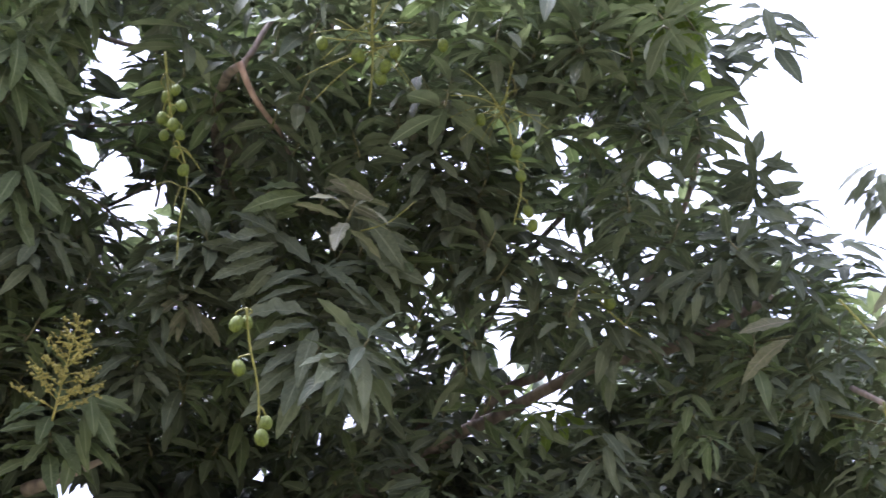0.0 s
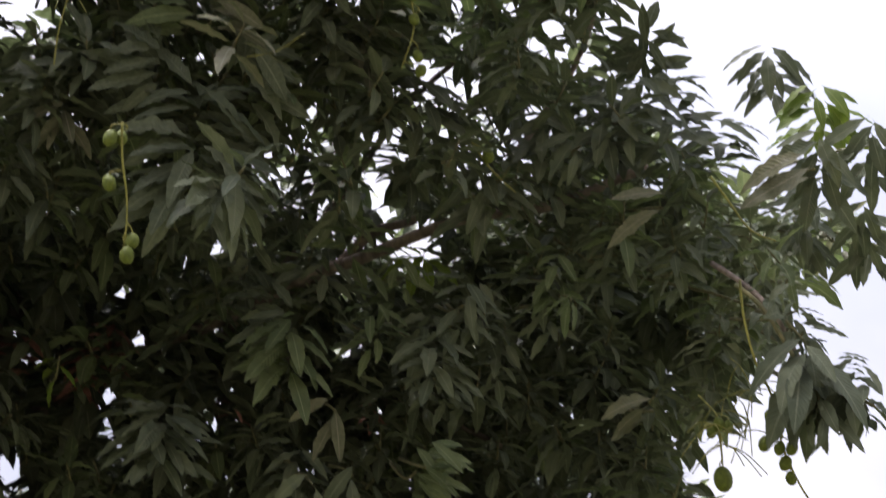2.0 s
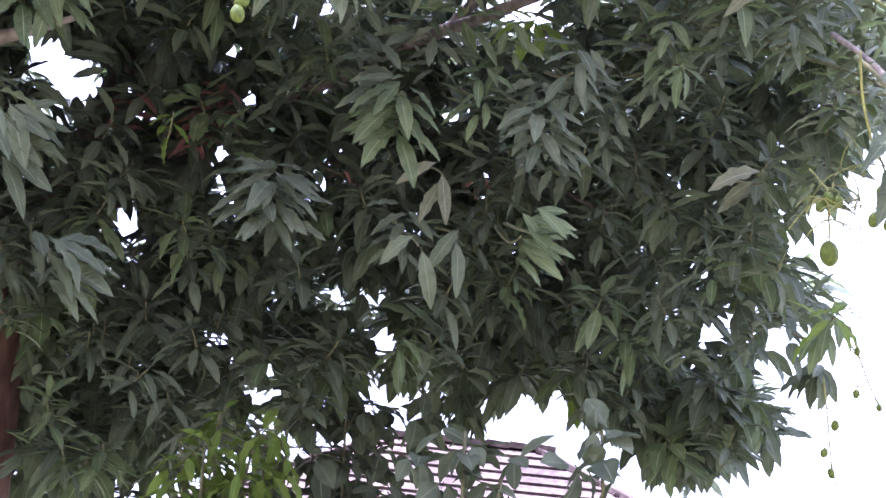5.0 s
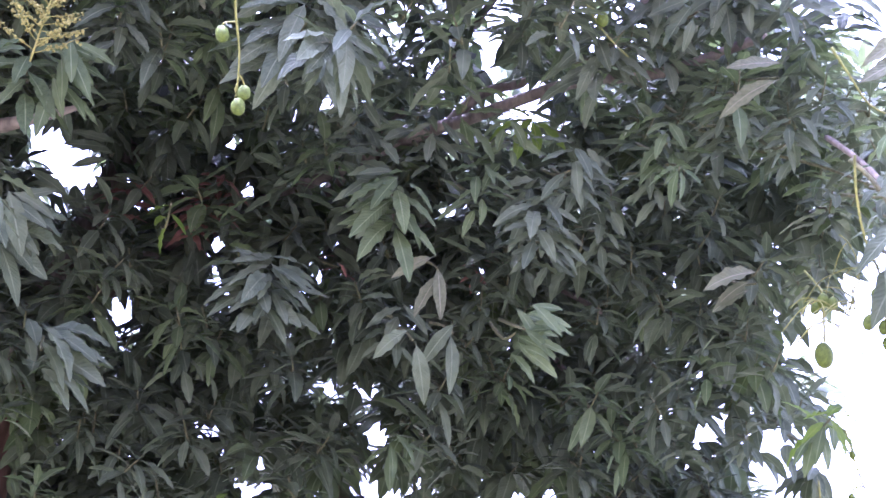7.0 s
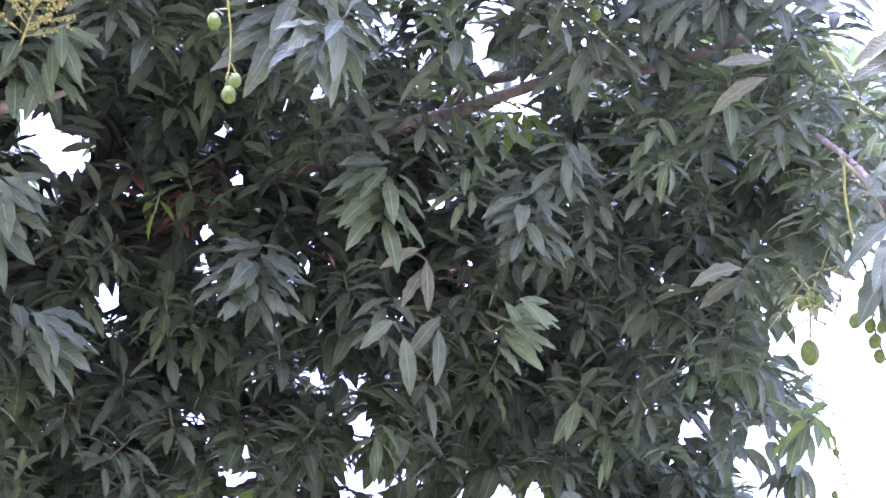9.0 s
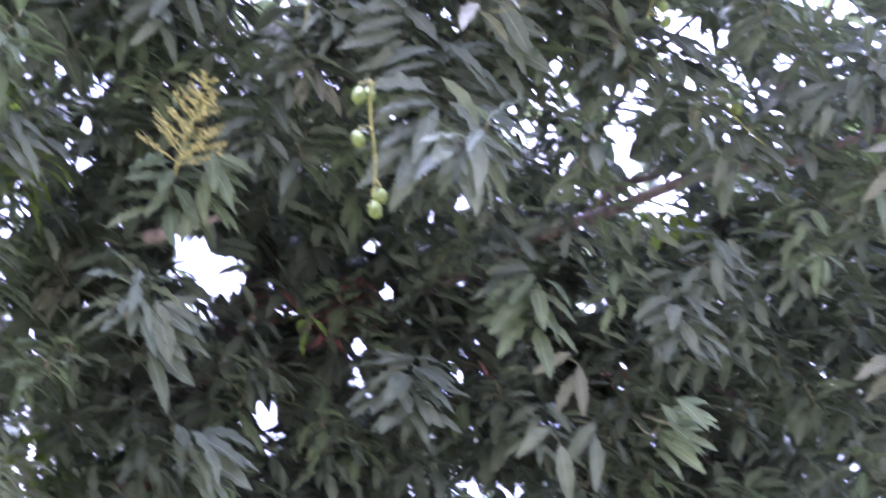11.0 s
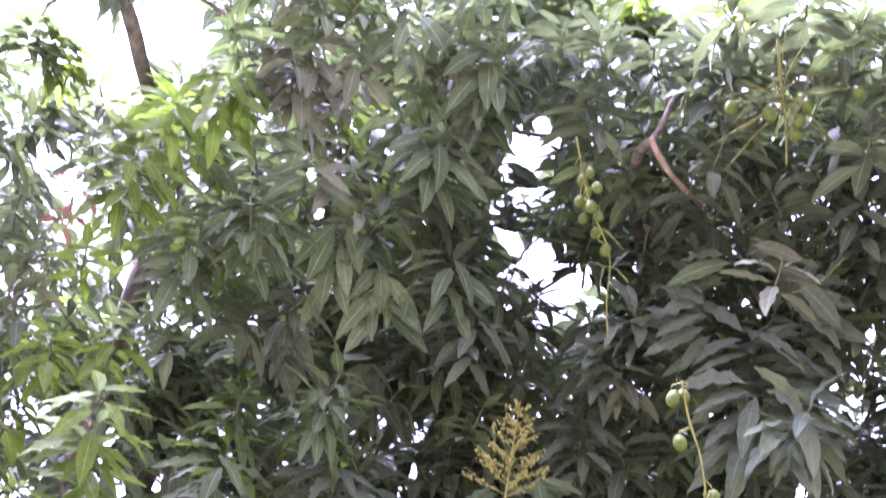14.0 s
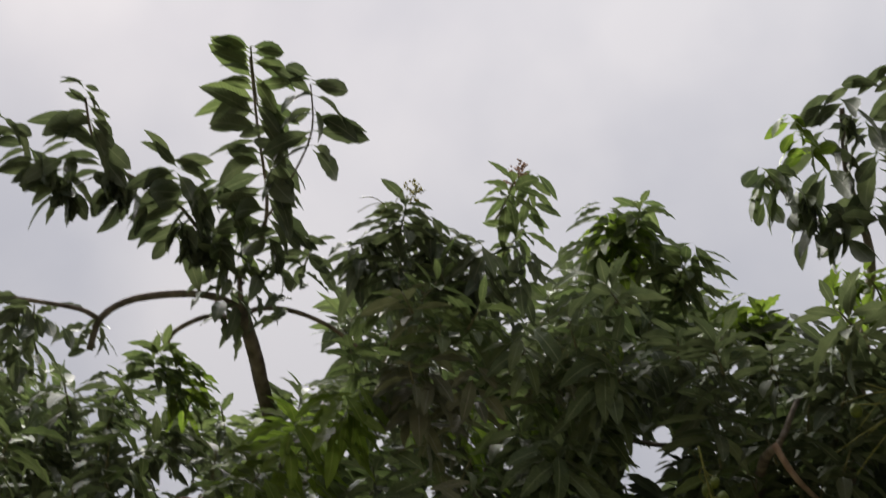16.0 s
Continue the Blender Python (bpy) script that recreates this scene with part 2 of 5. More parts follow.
def leaf_poses(base, axis, count, length, sag, rng, spread=1.0, along=0.14):
    """Where the leaves of one shoot sit: a whorl in a spiral round the twig's end, the outer ones laid back and hanging."""
    axis = axis.normalized()
    side = axis.cross(Vector((0.3, 0.2, 0.93))).normalized()
    other = axis.cross(side)
    turn0 = rng.uniform(0, 6.28)
    for i in range(count):
        s = (i + 0.5) / count
        turn = turn0 + i * 2.39996 + rng.uniform(-0.3, 0.3)
        lean = radians((40 + 62 * s ** 0.7) * spread + rng.uniform(-12, 12))
        out = side * math.cos(turn) + other * math.sin(turn)
        d = axis * math.cos(lean) + out * math.sin(lean)
        d = (d + Vector((0, 0, -1)) * sag * rng.uniform(0.5, 1.3)).normalized()
        up = axis * 0.6 + Vector((0, 0, 0.9)) + Vector((rng.uniform(-0.3, 0.3), rng.uniform(-0.3, 0.3), 0))
        z = up - d * up.dot(d)
        if z.length < 0.15:
            z = out - d * out.dot(d)
        z.normalize()
        x = d.cross(z)
        size = length * rng.uniform(0.72, 1.12) * (0.75 + 0.25 * min(1, s * 3))
        at = base - axis * along * s
        yield Matrix(((x.x * size, d.x * size, z.x * size, at.x), (x.y * size, d.y * size, z.y * size, at.y),
                      (x.z * size, d.z * size, z.z * size, at.z), (0, 0, 0, 1)))


class Foliage:
    """Leaves and twigs past counting, gathered by tone into one mesh each."""

    def __init__(self):
        self.leaves, self.twigs, self.rng = {}, ([], []), random.Random(5)

    def leaf(self, m, tone, blades=BLADES):
        self.leaves.setdefault(tone, []).append((np.array(m), blades[self.rng.randrange(len(blades))]))

    def twig(self, points, r0, r1, sides=5):
        k = len(points) - 1
        v, f = tube_data(points, [r0 + (r1 - r0) * i / k for i in range(k + 1)], sides)
        o = len(self.twigs[0])
        self.twigs[0].extend(v)
        self.twigs[1].extend(tuple(i + o for i in q) for q in f)

    def build(self, parent, label):
        for tone, many in self.leaves.items():
            verts, faces, uvs, o = [], [], [], 0
            for m, (v, f, uv) in many:
                verts.append(v @ m[:3, :3].T + m[:3, 3])
                faces.extend([tuple(i + o for i in q) for q in f])
                uvs.extend(c for q in f for i in q for c in uv[i])
                o += len(v)
            mesh = bpy.data.meshes.new("foliage")
            mesh.from_pydata(np.concatenate(verts).tolist(), [], faces)
            mesh.uv_layers.new(name="blade").data.foreach_set("uv", uvs)
            ob = finish("foliage", mesh, LEAF[tone], parent, label[tone] if tone in label else "")
            ob["kind"] = "stuff"
        if self.twigs[0]:
            mesh = bpy.data.meshes.new("twig")
            mesh.from_pydata(self.twigs[0], [], self.twigs[1])
            finish("twig", mesh, TWIG, parent)["kind"] = "stuff"


def inside(poly, x, y):
    hit = False
    for (x0, y0), (x1, y1) in zip(poly, poly[1:] + poly[:1]):
        if (y0 > y) != (y1 > y) and x < x0 + (y - y0) / (y1 - y0) * (x1 - x0):
            hit = not hit
    return hit


def bearing(p):
    q = p - EYE
    return math.degrees(math.atan2(q.x, q.y)), math.degrees(math.asin(q.z / q.length))


GAPS = []


def gap(az, el, radius, before=99.0):
    """An opening in the crown: its bearing, height angle and half width in degrees, and how far back it reaches."""
    GAPS.append((az, el, radius * 0.82, before))


def clear_of_gaps(p, extra=0.0):
    az, el = bearing(p)
    c, d = math.cos(radians(el)), (p - EYE).length
    return all(((az - a) * c) ** 2 + (el - e) ** 2 > (r + extra) ** 2 or d > before for a, e, r, before in GAPS)


def leaf_clear(m):
    b, d = m.translation, m.col[1].to_3d()
    return all(clear_of_gaps(b + d * s - Vector((0, 0, 0.3 * d.length * s * s))) for s in (0.1, 0.45, 0.7))


# ---- ground ----
bm = bmesh.new()
for i in range(41):
    for k in range(41):
        x, y = (i - 20) / 20, (k - 20) / 20
        x, y = 900 * x * abs(x) ** 1.6, 900 * y * abs(y) ** 1.6 + 6
        bm.verts.new((x, y, 0.06 * noise.noise(Vector((x * 0.3, y * 0.3, 0)))))
bm.verts.ensure_lookup_table()
for i in range(40):
    for k in range(40):
        a = i * 41 + k
        bm.faces.new([bm.verts[j] for j in (a, a + 41, a + 42, a + 1)])
tagged(part("ground", bm, SOIL), "brown earth with patchy grass under the trees", "ground", kind="structure")

# ---- unseen wall added behind the standing point to cut frontal sky light ----
bm = bmesh.new()
bmesh.ops.create_cube(bm, size=1.0, matrix=Matrix.Translation((0, -2.6, 3.2)) @ Matrix.Diagonal((18, 0.24, 6.4, 1)))
tagged(part("sky_block_wall", bm, CONCRETE, None, "", False), "plain weathered grey-brown rendered wall, unseen, added behind the camera to block sky light", "wall", kind="structure")

# ---- openings in the crowns ----
gap(-17.7, 39.0, 1.01)
gap(-16.4, 39.6, 0.61)
gap(-17.9, 38.6, 0.81)
gap(-17.1, 37.3, 0.47)
gap(-18.0, 34.9, 0.68)
gap(-16.4, 34.2, 0.81)
gap(-15.0, 33.2, 1.15)
gap(-18.5, 36.0, 0.41)
gap(-12.8, 40.0, 0.3)
gap(-13.8, 40.1, 0.25)
gap(-10.9, 40.6, 0.3)
gap(6.7, 36.5, 0.35)
gap(5.9, 35.8, 0.4)
gap(7.2, 32.5, 0.45)
gap(2.5, 30.0, 0.5)
gap(2.7, 29.1, 0.3)
gap(2.7, 27.4, 0.5)
gap(3.2, 26.8, 0.35)
gap(3.7, 33.0, 0.25)
gap(12.6, 31.4, 0.3)
gap(1.3, 41.4, 0.45)
gap(13.9, 34.8, 0.4)
gap(3.3, 27.5, 0.4)
gap(-8.0, 18.4, 0.25)
gap(-8.2, 18.1, 0.35)
gap(-7.9, 17.0, 0.3)
gap(-2.8, 18.9, 0.3)
gap(-11.6, 19.1, 0.4)
gap(0.0, 11.3, 0.7)
gap(-0.7, 13.0, 0.45)
gap(-2.3, 13.1, 0.45)
gap(-16.3, 21.4, 0.8)
gap(-15.0, 20.6, 1.15)
gap(-15.2, 19.4, 0.65)
gap(-13.9, 19.9, 0.75)
gap(-11.5, 38.2, 0.9, 4.85)
gap(-10.6, 39.3, 0.9, 4.85)
gap(-9.9, 37.9, 0.8, 4.85)
gap(-8.9, 37.1, 0.7, 4.85)
gap(-9.9, 40.6, 0.6, 4.95)
gap(-11.4, 14.8, 0.65)
gap(2.3, 28.3, 0.42)
gap(1.7, 30.0, 0.28)
gap(4.4, 33.4, 0.3)
gap(6.2, 32.2, 0.3)
gap(7.6, 31.2, 0.25)
gap(-11.2, 19.0, 0.25)
gap(-7.9, 18.0, 0.3)
gap(-0.3, 12.9, 0.25)
gap(0.3, 11.3, 0.3)
gap(-2.0, 12.7, 0.2)
gap(-4.7, 9.4, 0.35)
gap(-4.1, 8.5, 0.4)
gap(-5.6, 9.7, 0.3)
gap(-5.2, 8.2, 0.35)
gap(-7.4, 10.5, 0.35)
gap(13.6, 12.8, 0.5)
gap(14.5, 13.3, 0.4)
gap(16.5, 12.5, 0.7)
gap(17.6, 13.0, 0.3)
gap(16.0, 11.1, 0.4)
gap(-21.3, 27.0, 0.4)
gap(-21.8, 24.9, 0.4)
gap(-34.3, 30.6, 0.3)
gap(-33.8, 29.7, 0.3)
gap(-38.9, 38.9, 0.6)
gap(-41.3, 34.8, 0.75)
gap(-45.9, 31.9, 0.6)
gap(-44.1, 35.3, 0.45)
gap(-17.4, 38.7, 0.5)
gap(-17.0, 39.6, 0.45)
gap(-17.5, 38.0, 0.4)
gap(-46.2, 36.0, 0.4)
gap(-40.6, 39.7, 0.8)
gap(-37.3, 41.1, 1.2)
gap(-39.5, 39.0, 0.45)
gap(-46.0, 40.5, 1.0)
gap(-47.2, 38.1, 0.6)
gap(-43.1, 41.1, 0.7)
gap(-43.3, 28.0, 0.9)
gap(-42.2, 29.7, 0.4)
gap(-40.3, 29.0, 0.35)
gap(-44.8, 30.4, 0.3)
gap(-40.0, 33.8, 0.8)
gap(-42.0, 34.5, 0.45)
gap(-38.2, 33.4, 0.45)
gap(-31.9, 41.1, 0.25)
gap(-23.7, 44.5, 0.35)
gap(-52.5, 41.2, 1.0)
gap(-49.7, 40.9, 1.0)
gap(-46.9, 41.7, 0.9)
gap(-44.5, 41.4, 0.7)
gap(-51.4, 41.1, 0.8)
gap(-53.6, 41.5, 0.5)
gap(-49.3, 42.5, 0.35)
gap(-37.4, 43.3, 0.5)
gap(-35.8, 44.6, 0.4)
gap(-37.1, 41.7, 0.8)
gap(-35.9, 40.9, 0.5)
gap(-41.6, 40.7, 0.5)
gap(-40.6, 39.9, 0.6)
gap(-39.2, 43.4, 0.4)
gap(6.2, 8.7, 1.0)
gap(7.6, 9.3, 0.8)
gap(10.9, 6.8, 0.7)


# small chinks, thickest where the crown is thin
chinks = random.Random(91)
for low, high, count in [((2.3, 25.8), (12.9, 37.5), 24), ((-13.3, 37.7), (-5.3, 43.2), 4), ((11.6, 10.5), (19.4, 18.7), 7),
                         ((-9.1, 14.4), (9.0, 28.3), 16), ((-36.7, 19.1), (-18.3, 38.5), 18)]:
    for _ in range(count):
        gap(chinks.uniform(low[0], high[0]), chinks.uniform(low[1], high[1]), chinks.uniform(0.30, 0.46))

for _ in range(12):
    gap(chinks.uniform(-44.1, -43.1), chinks.uniform(28.1, 38.3), chinks.uniform(0.28, 0.5))

# in front of limbs, trunk and fruit
for az, el, radius, before in [(-0.4, 23.5, 0.7, 6.5), (1.3, 24.4, 0.8, 6.4), (3.0, 25.3, 0.8, 6.3), (4.8, 26.1, 0.8, 6.2), (6.5, 26.7, 0.6, 6.1),
                               (-15.4, 6.4, 1.6, 7.0), (-15.8, 8.6, 1.4, 7.0), (-8.6, 36.0, 0.4, 5.0),
                               (-3.8, 40.2, 1.2, 5.1), (-3.9, 38.8, 0.8, 5.1), (-14.2, 37.1, 0.9, 5.1),
                               (-13.5, 35.1, 0.5, 5.1), (3.3, 37.3, 1.0, 5.2), (3.9, 35.0, 0.7, 5.2), (-6.3, 6.2, 1.7, 5.15), (-6.7, 4.5, 1.6, 5.15), (-4.7, 5.2, 1.4, 5.15)]:
    gap(az, el, radius, before)


# ---- the two mango trees ----
def empty(name, at, label, category, group=""):
    ob = new(name)
    ob.location = at
    bpy.context.view_layer.update()
    return tagged(ob, label, category, group)


class Tree:
    """A mango tree: everything is built at its place in the world and hung under an Empty at the trunk's foot."""

    def __init__(self, name, foot, label, group):
        self.root = empty(name, (0, 0, 0), label, "tree", group)
        self.core, self.fill, self.singles, self.rng = foot + Vector((0, 0, 4.2)), Foliage(), 0, random.Random(int(foot.x * 10) + 77)

    def shoot(self, az, el, d, axis=(0, 0.7, 0.4), n=14, size=0.21, tone="dark", sag=0.45, spread=1.0, single=None, twig=0.3, blades=None, along=0.14):
        rng = self.rng
        base, ax = P(az, el, d), local(az, *axis).normalized()
        rear = ((base - EYE).normalized() + (self.core - base).normalized() * 0.35).normalized()
        back = base - ax * twig * 0.5 + rear * twig * 0.3
        line = bend([back + rear * twig * 0.6, back, base - ax * 0.1, base], 3)
        poses = [m for m in leaf_poses(base, ax, n if blades or along > 0.18 else round(n * 1.5), size * ((1.36 if d > 6.4 else 1.2) if blades else 0.98 if d < 4.7 else 1.05), sag, rng, spread, along) if leaf_clear(m)]
        if len(poses) < 3:
            return
        if single is None:
            single = self.singles + len(poses) <= 300
        if single:
            self.singles += len(poses)
            v, f = tube_data(line, [0.007 - 0.004 * i / (len(line) - 1) for i in range(len(line))], 6)
            mesh = bpy.data.meshes.new("shoot")
            mesh.from_pydata(v, [], f)
            holder = finish("shoot", mesh, TWIG, self.root)
            for m in poses:
                ob = new("leaf", LEAF_MESH[tone, rng.randrange(len(BLADES))])
                ob.parent, ob.matrix_basis = holder, m
        else:
            if all(clear_of_gaps(q) for q in line):
                self.fill.twig(line, 0.007, 0.003)
            for m in poses:
                self.fill.leaf(m, tone, blades or BLADES)

    def whorl(self, az, el, d, n, size, tone="dark", a0=0, a1=360, sag=0.2, face=None):
        """An open rosette tilted to the yard (face: 1 is square on): leaves fan out between two angles (0 right, 90 up), arching over at their tips."""
        rng, heart = self.rng, P(az, el, d)
        tilt = math.acos(face or (0.5 if a1 - a0 > 150 else 0.85)) - radians(el)
        axis, rise_way = local(az, 0, math.sin(tilt), math.cos(tilt)), local(az, 0, math.cos(tilt), -math.sin(tilt))
        poses = []
        full = n if n < 7 else min(round(n * 1.45), max(7, round((a1 - a0) / 10)))
        for i in range(full):
            a = radians(a0 + (a1 - a0) * (i * 0.618 % 1.0) + rng.uniform(-9, 9))
            way = local(az, math.cos(a) * 1.3, 0, 0) + rise_way * math.sin(a) * (0.75 if math.sin(a) < 0 else 1.0) + axis * rng.uniform(-0.15, 0.3)
            way = (way - Vector((0, 0, sag * rng.uniform(0.3, 1.1)))).normalized()
            up = axis + local(az, rng.uniform(-0.25, 0.25), rng.uniform(0.0, 0.3), rng.uniform(-0.2, 0.2))
            z = up - way * up.dot(way)
            if z.length < 0.2:
                z = local(az, 0, 0.2, 1) - way * local(az, 0, 0.2, 1).dot(way)
            z.normalize()
            x = way.cross(z)
            k = size * rng.uniform(0.62, 0.96)
            at = heart + local(az, rng.uniform(-0.02, 0.02), (0.5 - i / full) * (0.16 if n > 6 else 0.05), 0.06 - 0.14 * i / full)
            poses.append(Matrix(((x.x * k, way.x * k, z.x * k, at.x), (x.y * k, way.y * k, z.y * k, at.y), (x.z * k, way.z * k, z.z * k, at.z), (0, 0, 0, 1))))
        rear = ((heart - EYE).normalized() + (self.core - heart).normalized() * 0.35).normalized()
        line = bend([heart + rear * 0.5, heart + rear * 0.2 + Vector((0, 0, rng.uniform(-0.05, 0.02))), heart], 3)
        if self.singles + full <= 300:
            self.singles += full
            v, f = tube_data(line, [0.008 - 0.004 * i / (len(line) - 1) for i in range(len(line))], 6)
            mesh = bpy.data.meshes.new("shoot")
            mesh.from_pydata(v, [], f)
            holder = finish("shoot", mesh, TWIG, self.root)
            for m in poses:
                ob = new("leaf", LEAF_MESH[tone, rng.randrange(len(BLADES))])
                ob.parent, ob.matrix_basis = holder, m
        else:
            self.fill.twig(line, 0.008, 0.004)
            for m in poses:
                self.fill.leaf(m, tone, BLADES)

    def row(self, line, count, size, tone, fall=(0.1, 0.6), grow=0.8):
        """Leaves set one after another along a bare upper branch, to either side of it, their tips falling."""
        rng, pts = self.rng, bend(line, 6)
        holder, count = None, round(count * 1.0)
        for i in range(count):
            s = min(0.99, (i + rng.uniform(-0.4, 1.4)) / count)
            s = max(0.0, s)
            p = pts[min(int(s * (len(pts) - 1) + 0.5), len(pts) - 1)]
            az = bearing(p)[0]
            d = local(az, (1 if i % 2 else -1) * rng.uniform(0.55, 1.0), -rng.uniform(*fall), rng.uniform(-0.45, 0.45)).normalized()
            up = local(az, rng.uniform(-0.35, 0.35), 0.75, rng.uniform(-0.65, 0.35))
            z = (up - d * up.dot(d)).normalized()
            x = d.cross(z)
            k = size * rng.uniform(0.68, 1.18) * (grow + (1 - grow) * s)
            m = Matrix(((x.x * k, d.x * k, z.x * k, p.x), (x.y * k, d.y * k, z.y * k, p.y), (x.z * k, d.z * k, z.z * k, p.z), (0, 0, 0, 1)))
            if not leaf_clear(m):
                continue
            if self.singles < 300:
                if holder is None:
                    v, f = tube_data(pts, [0.004] * len(pts), 6)
                    mesh = bpy.data.meshes.new("shoot")
                    mesh.from_pydata(v, [], f)
                    holder = finish("shoot", mesh, TWIG, self.root)
                self.singles += 1
                ob = new("leaf", LEAF_MESH[tone, len(BLADES) + rng.randrange(len(SMOOTH))])
                ob.parent, ob.matrix_basis = holder, m
            else:
                self.fill.leaf(m, tone, SMOOTH)

    def crown(self, outline, count, near, far, tones, size=(0.17, 0.23), sag=(0.0, 0.28), box=(-66, 24, 5, 58)):
        """Fills the crown between two depths with shoots, inside its outline and clear of its openings."""
        rng, made, tries = self.rng, [], 0
        while len(made) < count and tries < count * 60:
            tries += 1
            az, el = rng.uniform(box[0], box[1]), rng.uniform(box[2], box[3])
            if not inside(outline, az, el):
                continue
            d = rng.uniform(near, far)
            p = P(az, el, d)
            if any((p - q).length_squared < 0.15 ** 2 for q in made) or not clear_of_gaps(p, 0.3):
                continue
            made.append(p)
            a = Vector((rng.uniform(-0.6, 0.6), rng.uniform(0.1, 0.8), rng.uniform(0.5, 1.0)))
            self.shoot(az, el, d, (a.x, a.z, a.y), rng.randint(11, 18), rng.uniform(*size),
                       rng.choices(list(tones), list(tones.values()))[0], rng.uniform(*sag) + (0.25 if d > 6.4 else 0), 1.0, False, 0.16, WIDE if d > 6.4 else PLAIN)

    def limb(self, r0, r1, *places, mat=None, label="", name="limb"):
        return stem(name, places, r0, r1, mat or BARK, self.root, label)

    def fruit(self, stalk, mangoes, r=0.0045, size=0.056, label="", lean=0.05):
        """A hanging fruit stalk through the given places, and mangoes, each on a short stalk of its own."""
        rng = self.rng
        line = bend(stalk, 4)
        hold = stem("fruit_stalk", line, r * 1.3, r * 0.7, STALK, self.root, label or "thin yellow-green hanging stalk", 6, 1, 0.0)
        for p in mangoes:
            near = min(line, key=lambda q: abs((q - p).length - 0.06) + (0.5 if q.z < p.z else 0))
            v, f = tube_data(bend([near, (near + p) / 2 + Vector((rng.uniform(-0.02, 0.02), 0, 0.012)), p + Vector((0, 0, size * 0.45))], 3),
                             [0.0022] * 7, 5)
            mesh = bpy.data.meshes.new("fruit_stem")
            mesh.from_pydata(v, [], f)
            finish("fruit_stem", mesh, STALK, hold)
            ob = new("mango", MANGO)
            s = size * rng.uniform(0.88, 1.1)
            ob.parent = hold
            ob.matrix_basis = Matrix.LocRotScale(p, Euler((rng.uniform(-0.3, 0.3), rng.uniform(-0.3, 0.3), rng.uniform(0, 6))), (s, s, s))

    def side_twigs(self, hold_line, count, reach, rng_seed=3):
        rng = random.Random(rng_seed)
        for i in range(count):
            p = hold_line[rng.randrange(len(hold_line))]
            d = Vector((rng.uniform(-1, 1), rng.uniform(-1, 1), rng.uniform(-0.9, 0.35))).normalized() * reach * rng.uniform(0.5, 1)
            v, f = tube_data(bend([p, p + d * 0.5 + Vector((0, 0, 0.02)), p + d], 3), [0.0022 - 0.0001 * k for k in range(7)], 5)
            mesh = bpy.data.meshes.new("stalk_twig")
            mesh.from_pydata(v, [], f)
            finish("stalk_twig", mesh, STALK, self.root)

    def panicle(self, base, axis, height, mat, label, branches=16, spread=0.6):
        """An upright flower spray: a stem with side branches, each set with small buds."""
        rng = random.Random(int(base.x * 100))
        axis = axis.normalized()
        bmp = bmesh.new()

        def tube(points, r0, r1):
            v, f = tube_data(points, [r0 + (r1 - r0) * i / (len(points) - 1) for i in range(len(points))], 5)
            vs = [bmp.verts.new(c) for c in v]
            for q in f:
                bmp.faces.new([vs[i] for i in q])

        tube([base + axis * height * i / 5 for i in range(6)], 0.004, 0.0015)
        for i in range(branches):
            s = 0.08 + 0.9 * i / branches
            a = i * 2.4
            side = axis.orthogonal().normalized()
            side.rotate(Matrix.Rotation(a, 3, axis))
            reach = height * spread * (1 - s) ** 0.8 + 0.015
            d = (side + axis * rng.uniform(0.25, 0.7)).normalized()
            p = base + axis * height * s
            tube([p, p + d * reach * 0.5, p + d * reach + axis * reach * 0.1], 0.002, 0.001)
            for k in range(max(5, int(reach / 0.006))):
                q = p + d * reach * rng.uniform(0.25, 1) + Vector((rng.uniform(-1, 1), rng.uniform(-1, 1), rng.uniform(-1, 1))) * 0.008
                bmesh.ops.create_icosphere(bmp, subdivisions=1, radius=rng.uniform(0.003, 0.0062), matrix=Matrix.Translation(q))
        part("flower_spray", bmp, mat, self.root, label)


bm = bmesh.new()
bmesh.ops.create_uvsphere(bm, u_segments=14, v_segments=10, radius=0.5)
for v in bm.verts:
    z = v.co.z
    v.co.x *= 0.80 * (1 - 0.16 * z) ** 1
    v.co.y *= 0.72
    v.co.x += 0.10 * (0.25 - z * z)
MANGO = bpy.data.meshes.new("mango")
bm.to_mesh(MANGO)
bm.free()
MANGO.materials.append(FRUIT)
MANGO.polygons.foreach_set("use_smooth", [True] * len(MANGO.polygons))

foot_a = P(-15.4, 7.7, 7.2)
foot_a.z = 0.0
main = Tree("mango_tree", foot_a, "large dark-leaved mango tree hung with young green fruit", "mango trees")
foot_b = P(-37.7, 38.4, 7.4)
foot_b.z = 0.0
side = Tree("mango_tree", foot_b, "slender mango tree with arching bare upper limbs and lighter leaves", "mango trees")

# trunk and limbs of the main tree
fork = P(-15.8, 11.1, 7.2)
trunk = main.limb(0.19, 0.15, foot_a - Vector((0, 0, 0.1)), foot_a + Vector((0.03, 0, 0.8)), fork, mat=BARK_RED, name="trunk", label="reddish brown rough trunk")
main.limb(0.040, 0.020, fork - Vector((0, 0, 0.1)), P(-12.1, 16.1, 7.0), P(-1.1, 23.3, 6.6), P(2.3, 24.9, 6.4), P(6.8, 26.8, 6.2), P(11.0, 27.5, 6.1), P(15.6, 29.1, 6.0))
main.limb(0.03, 0.014, P(1.3, 24.5, 6.5), P(2.7, 26.0, 6.5), P(4.9, 26.9, 6.5), P(4.3, 28.9, 6.4))
main.limb(0.075, 0.035, fork, P(-11.6, 24.0, 7.9), P(-10.3, 28.8, 7.7), P(-11.1, 34.1, 6.6), P(-11.5, 37.4, 6.0))
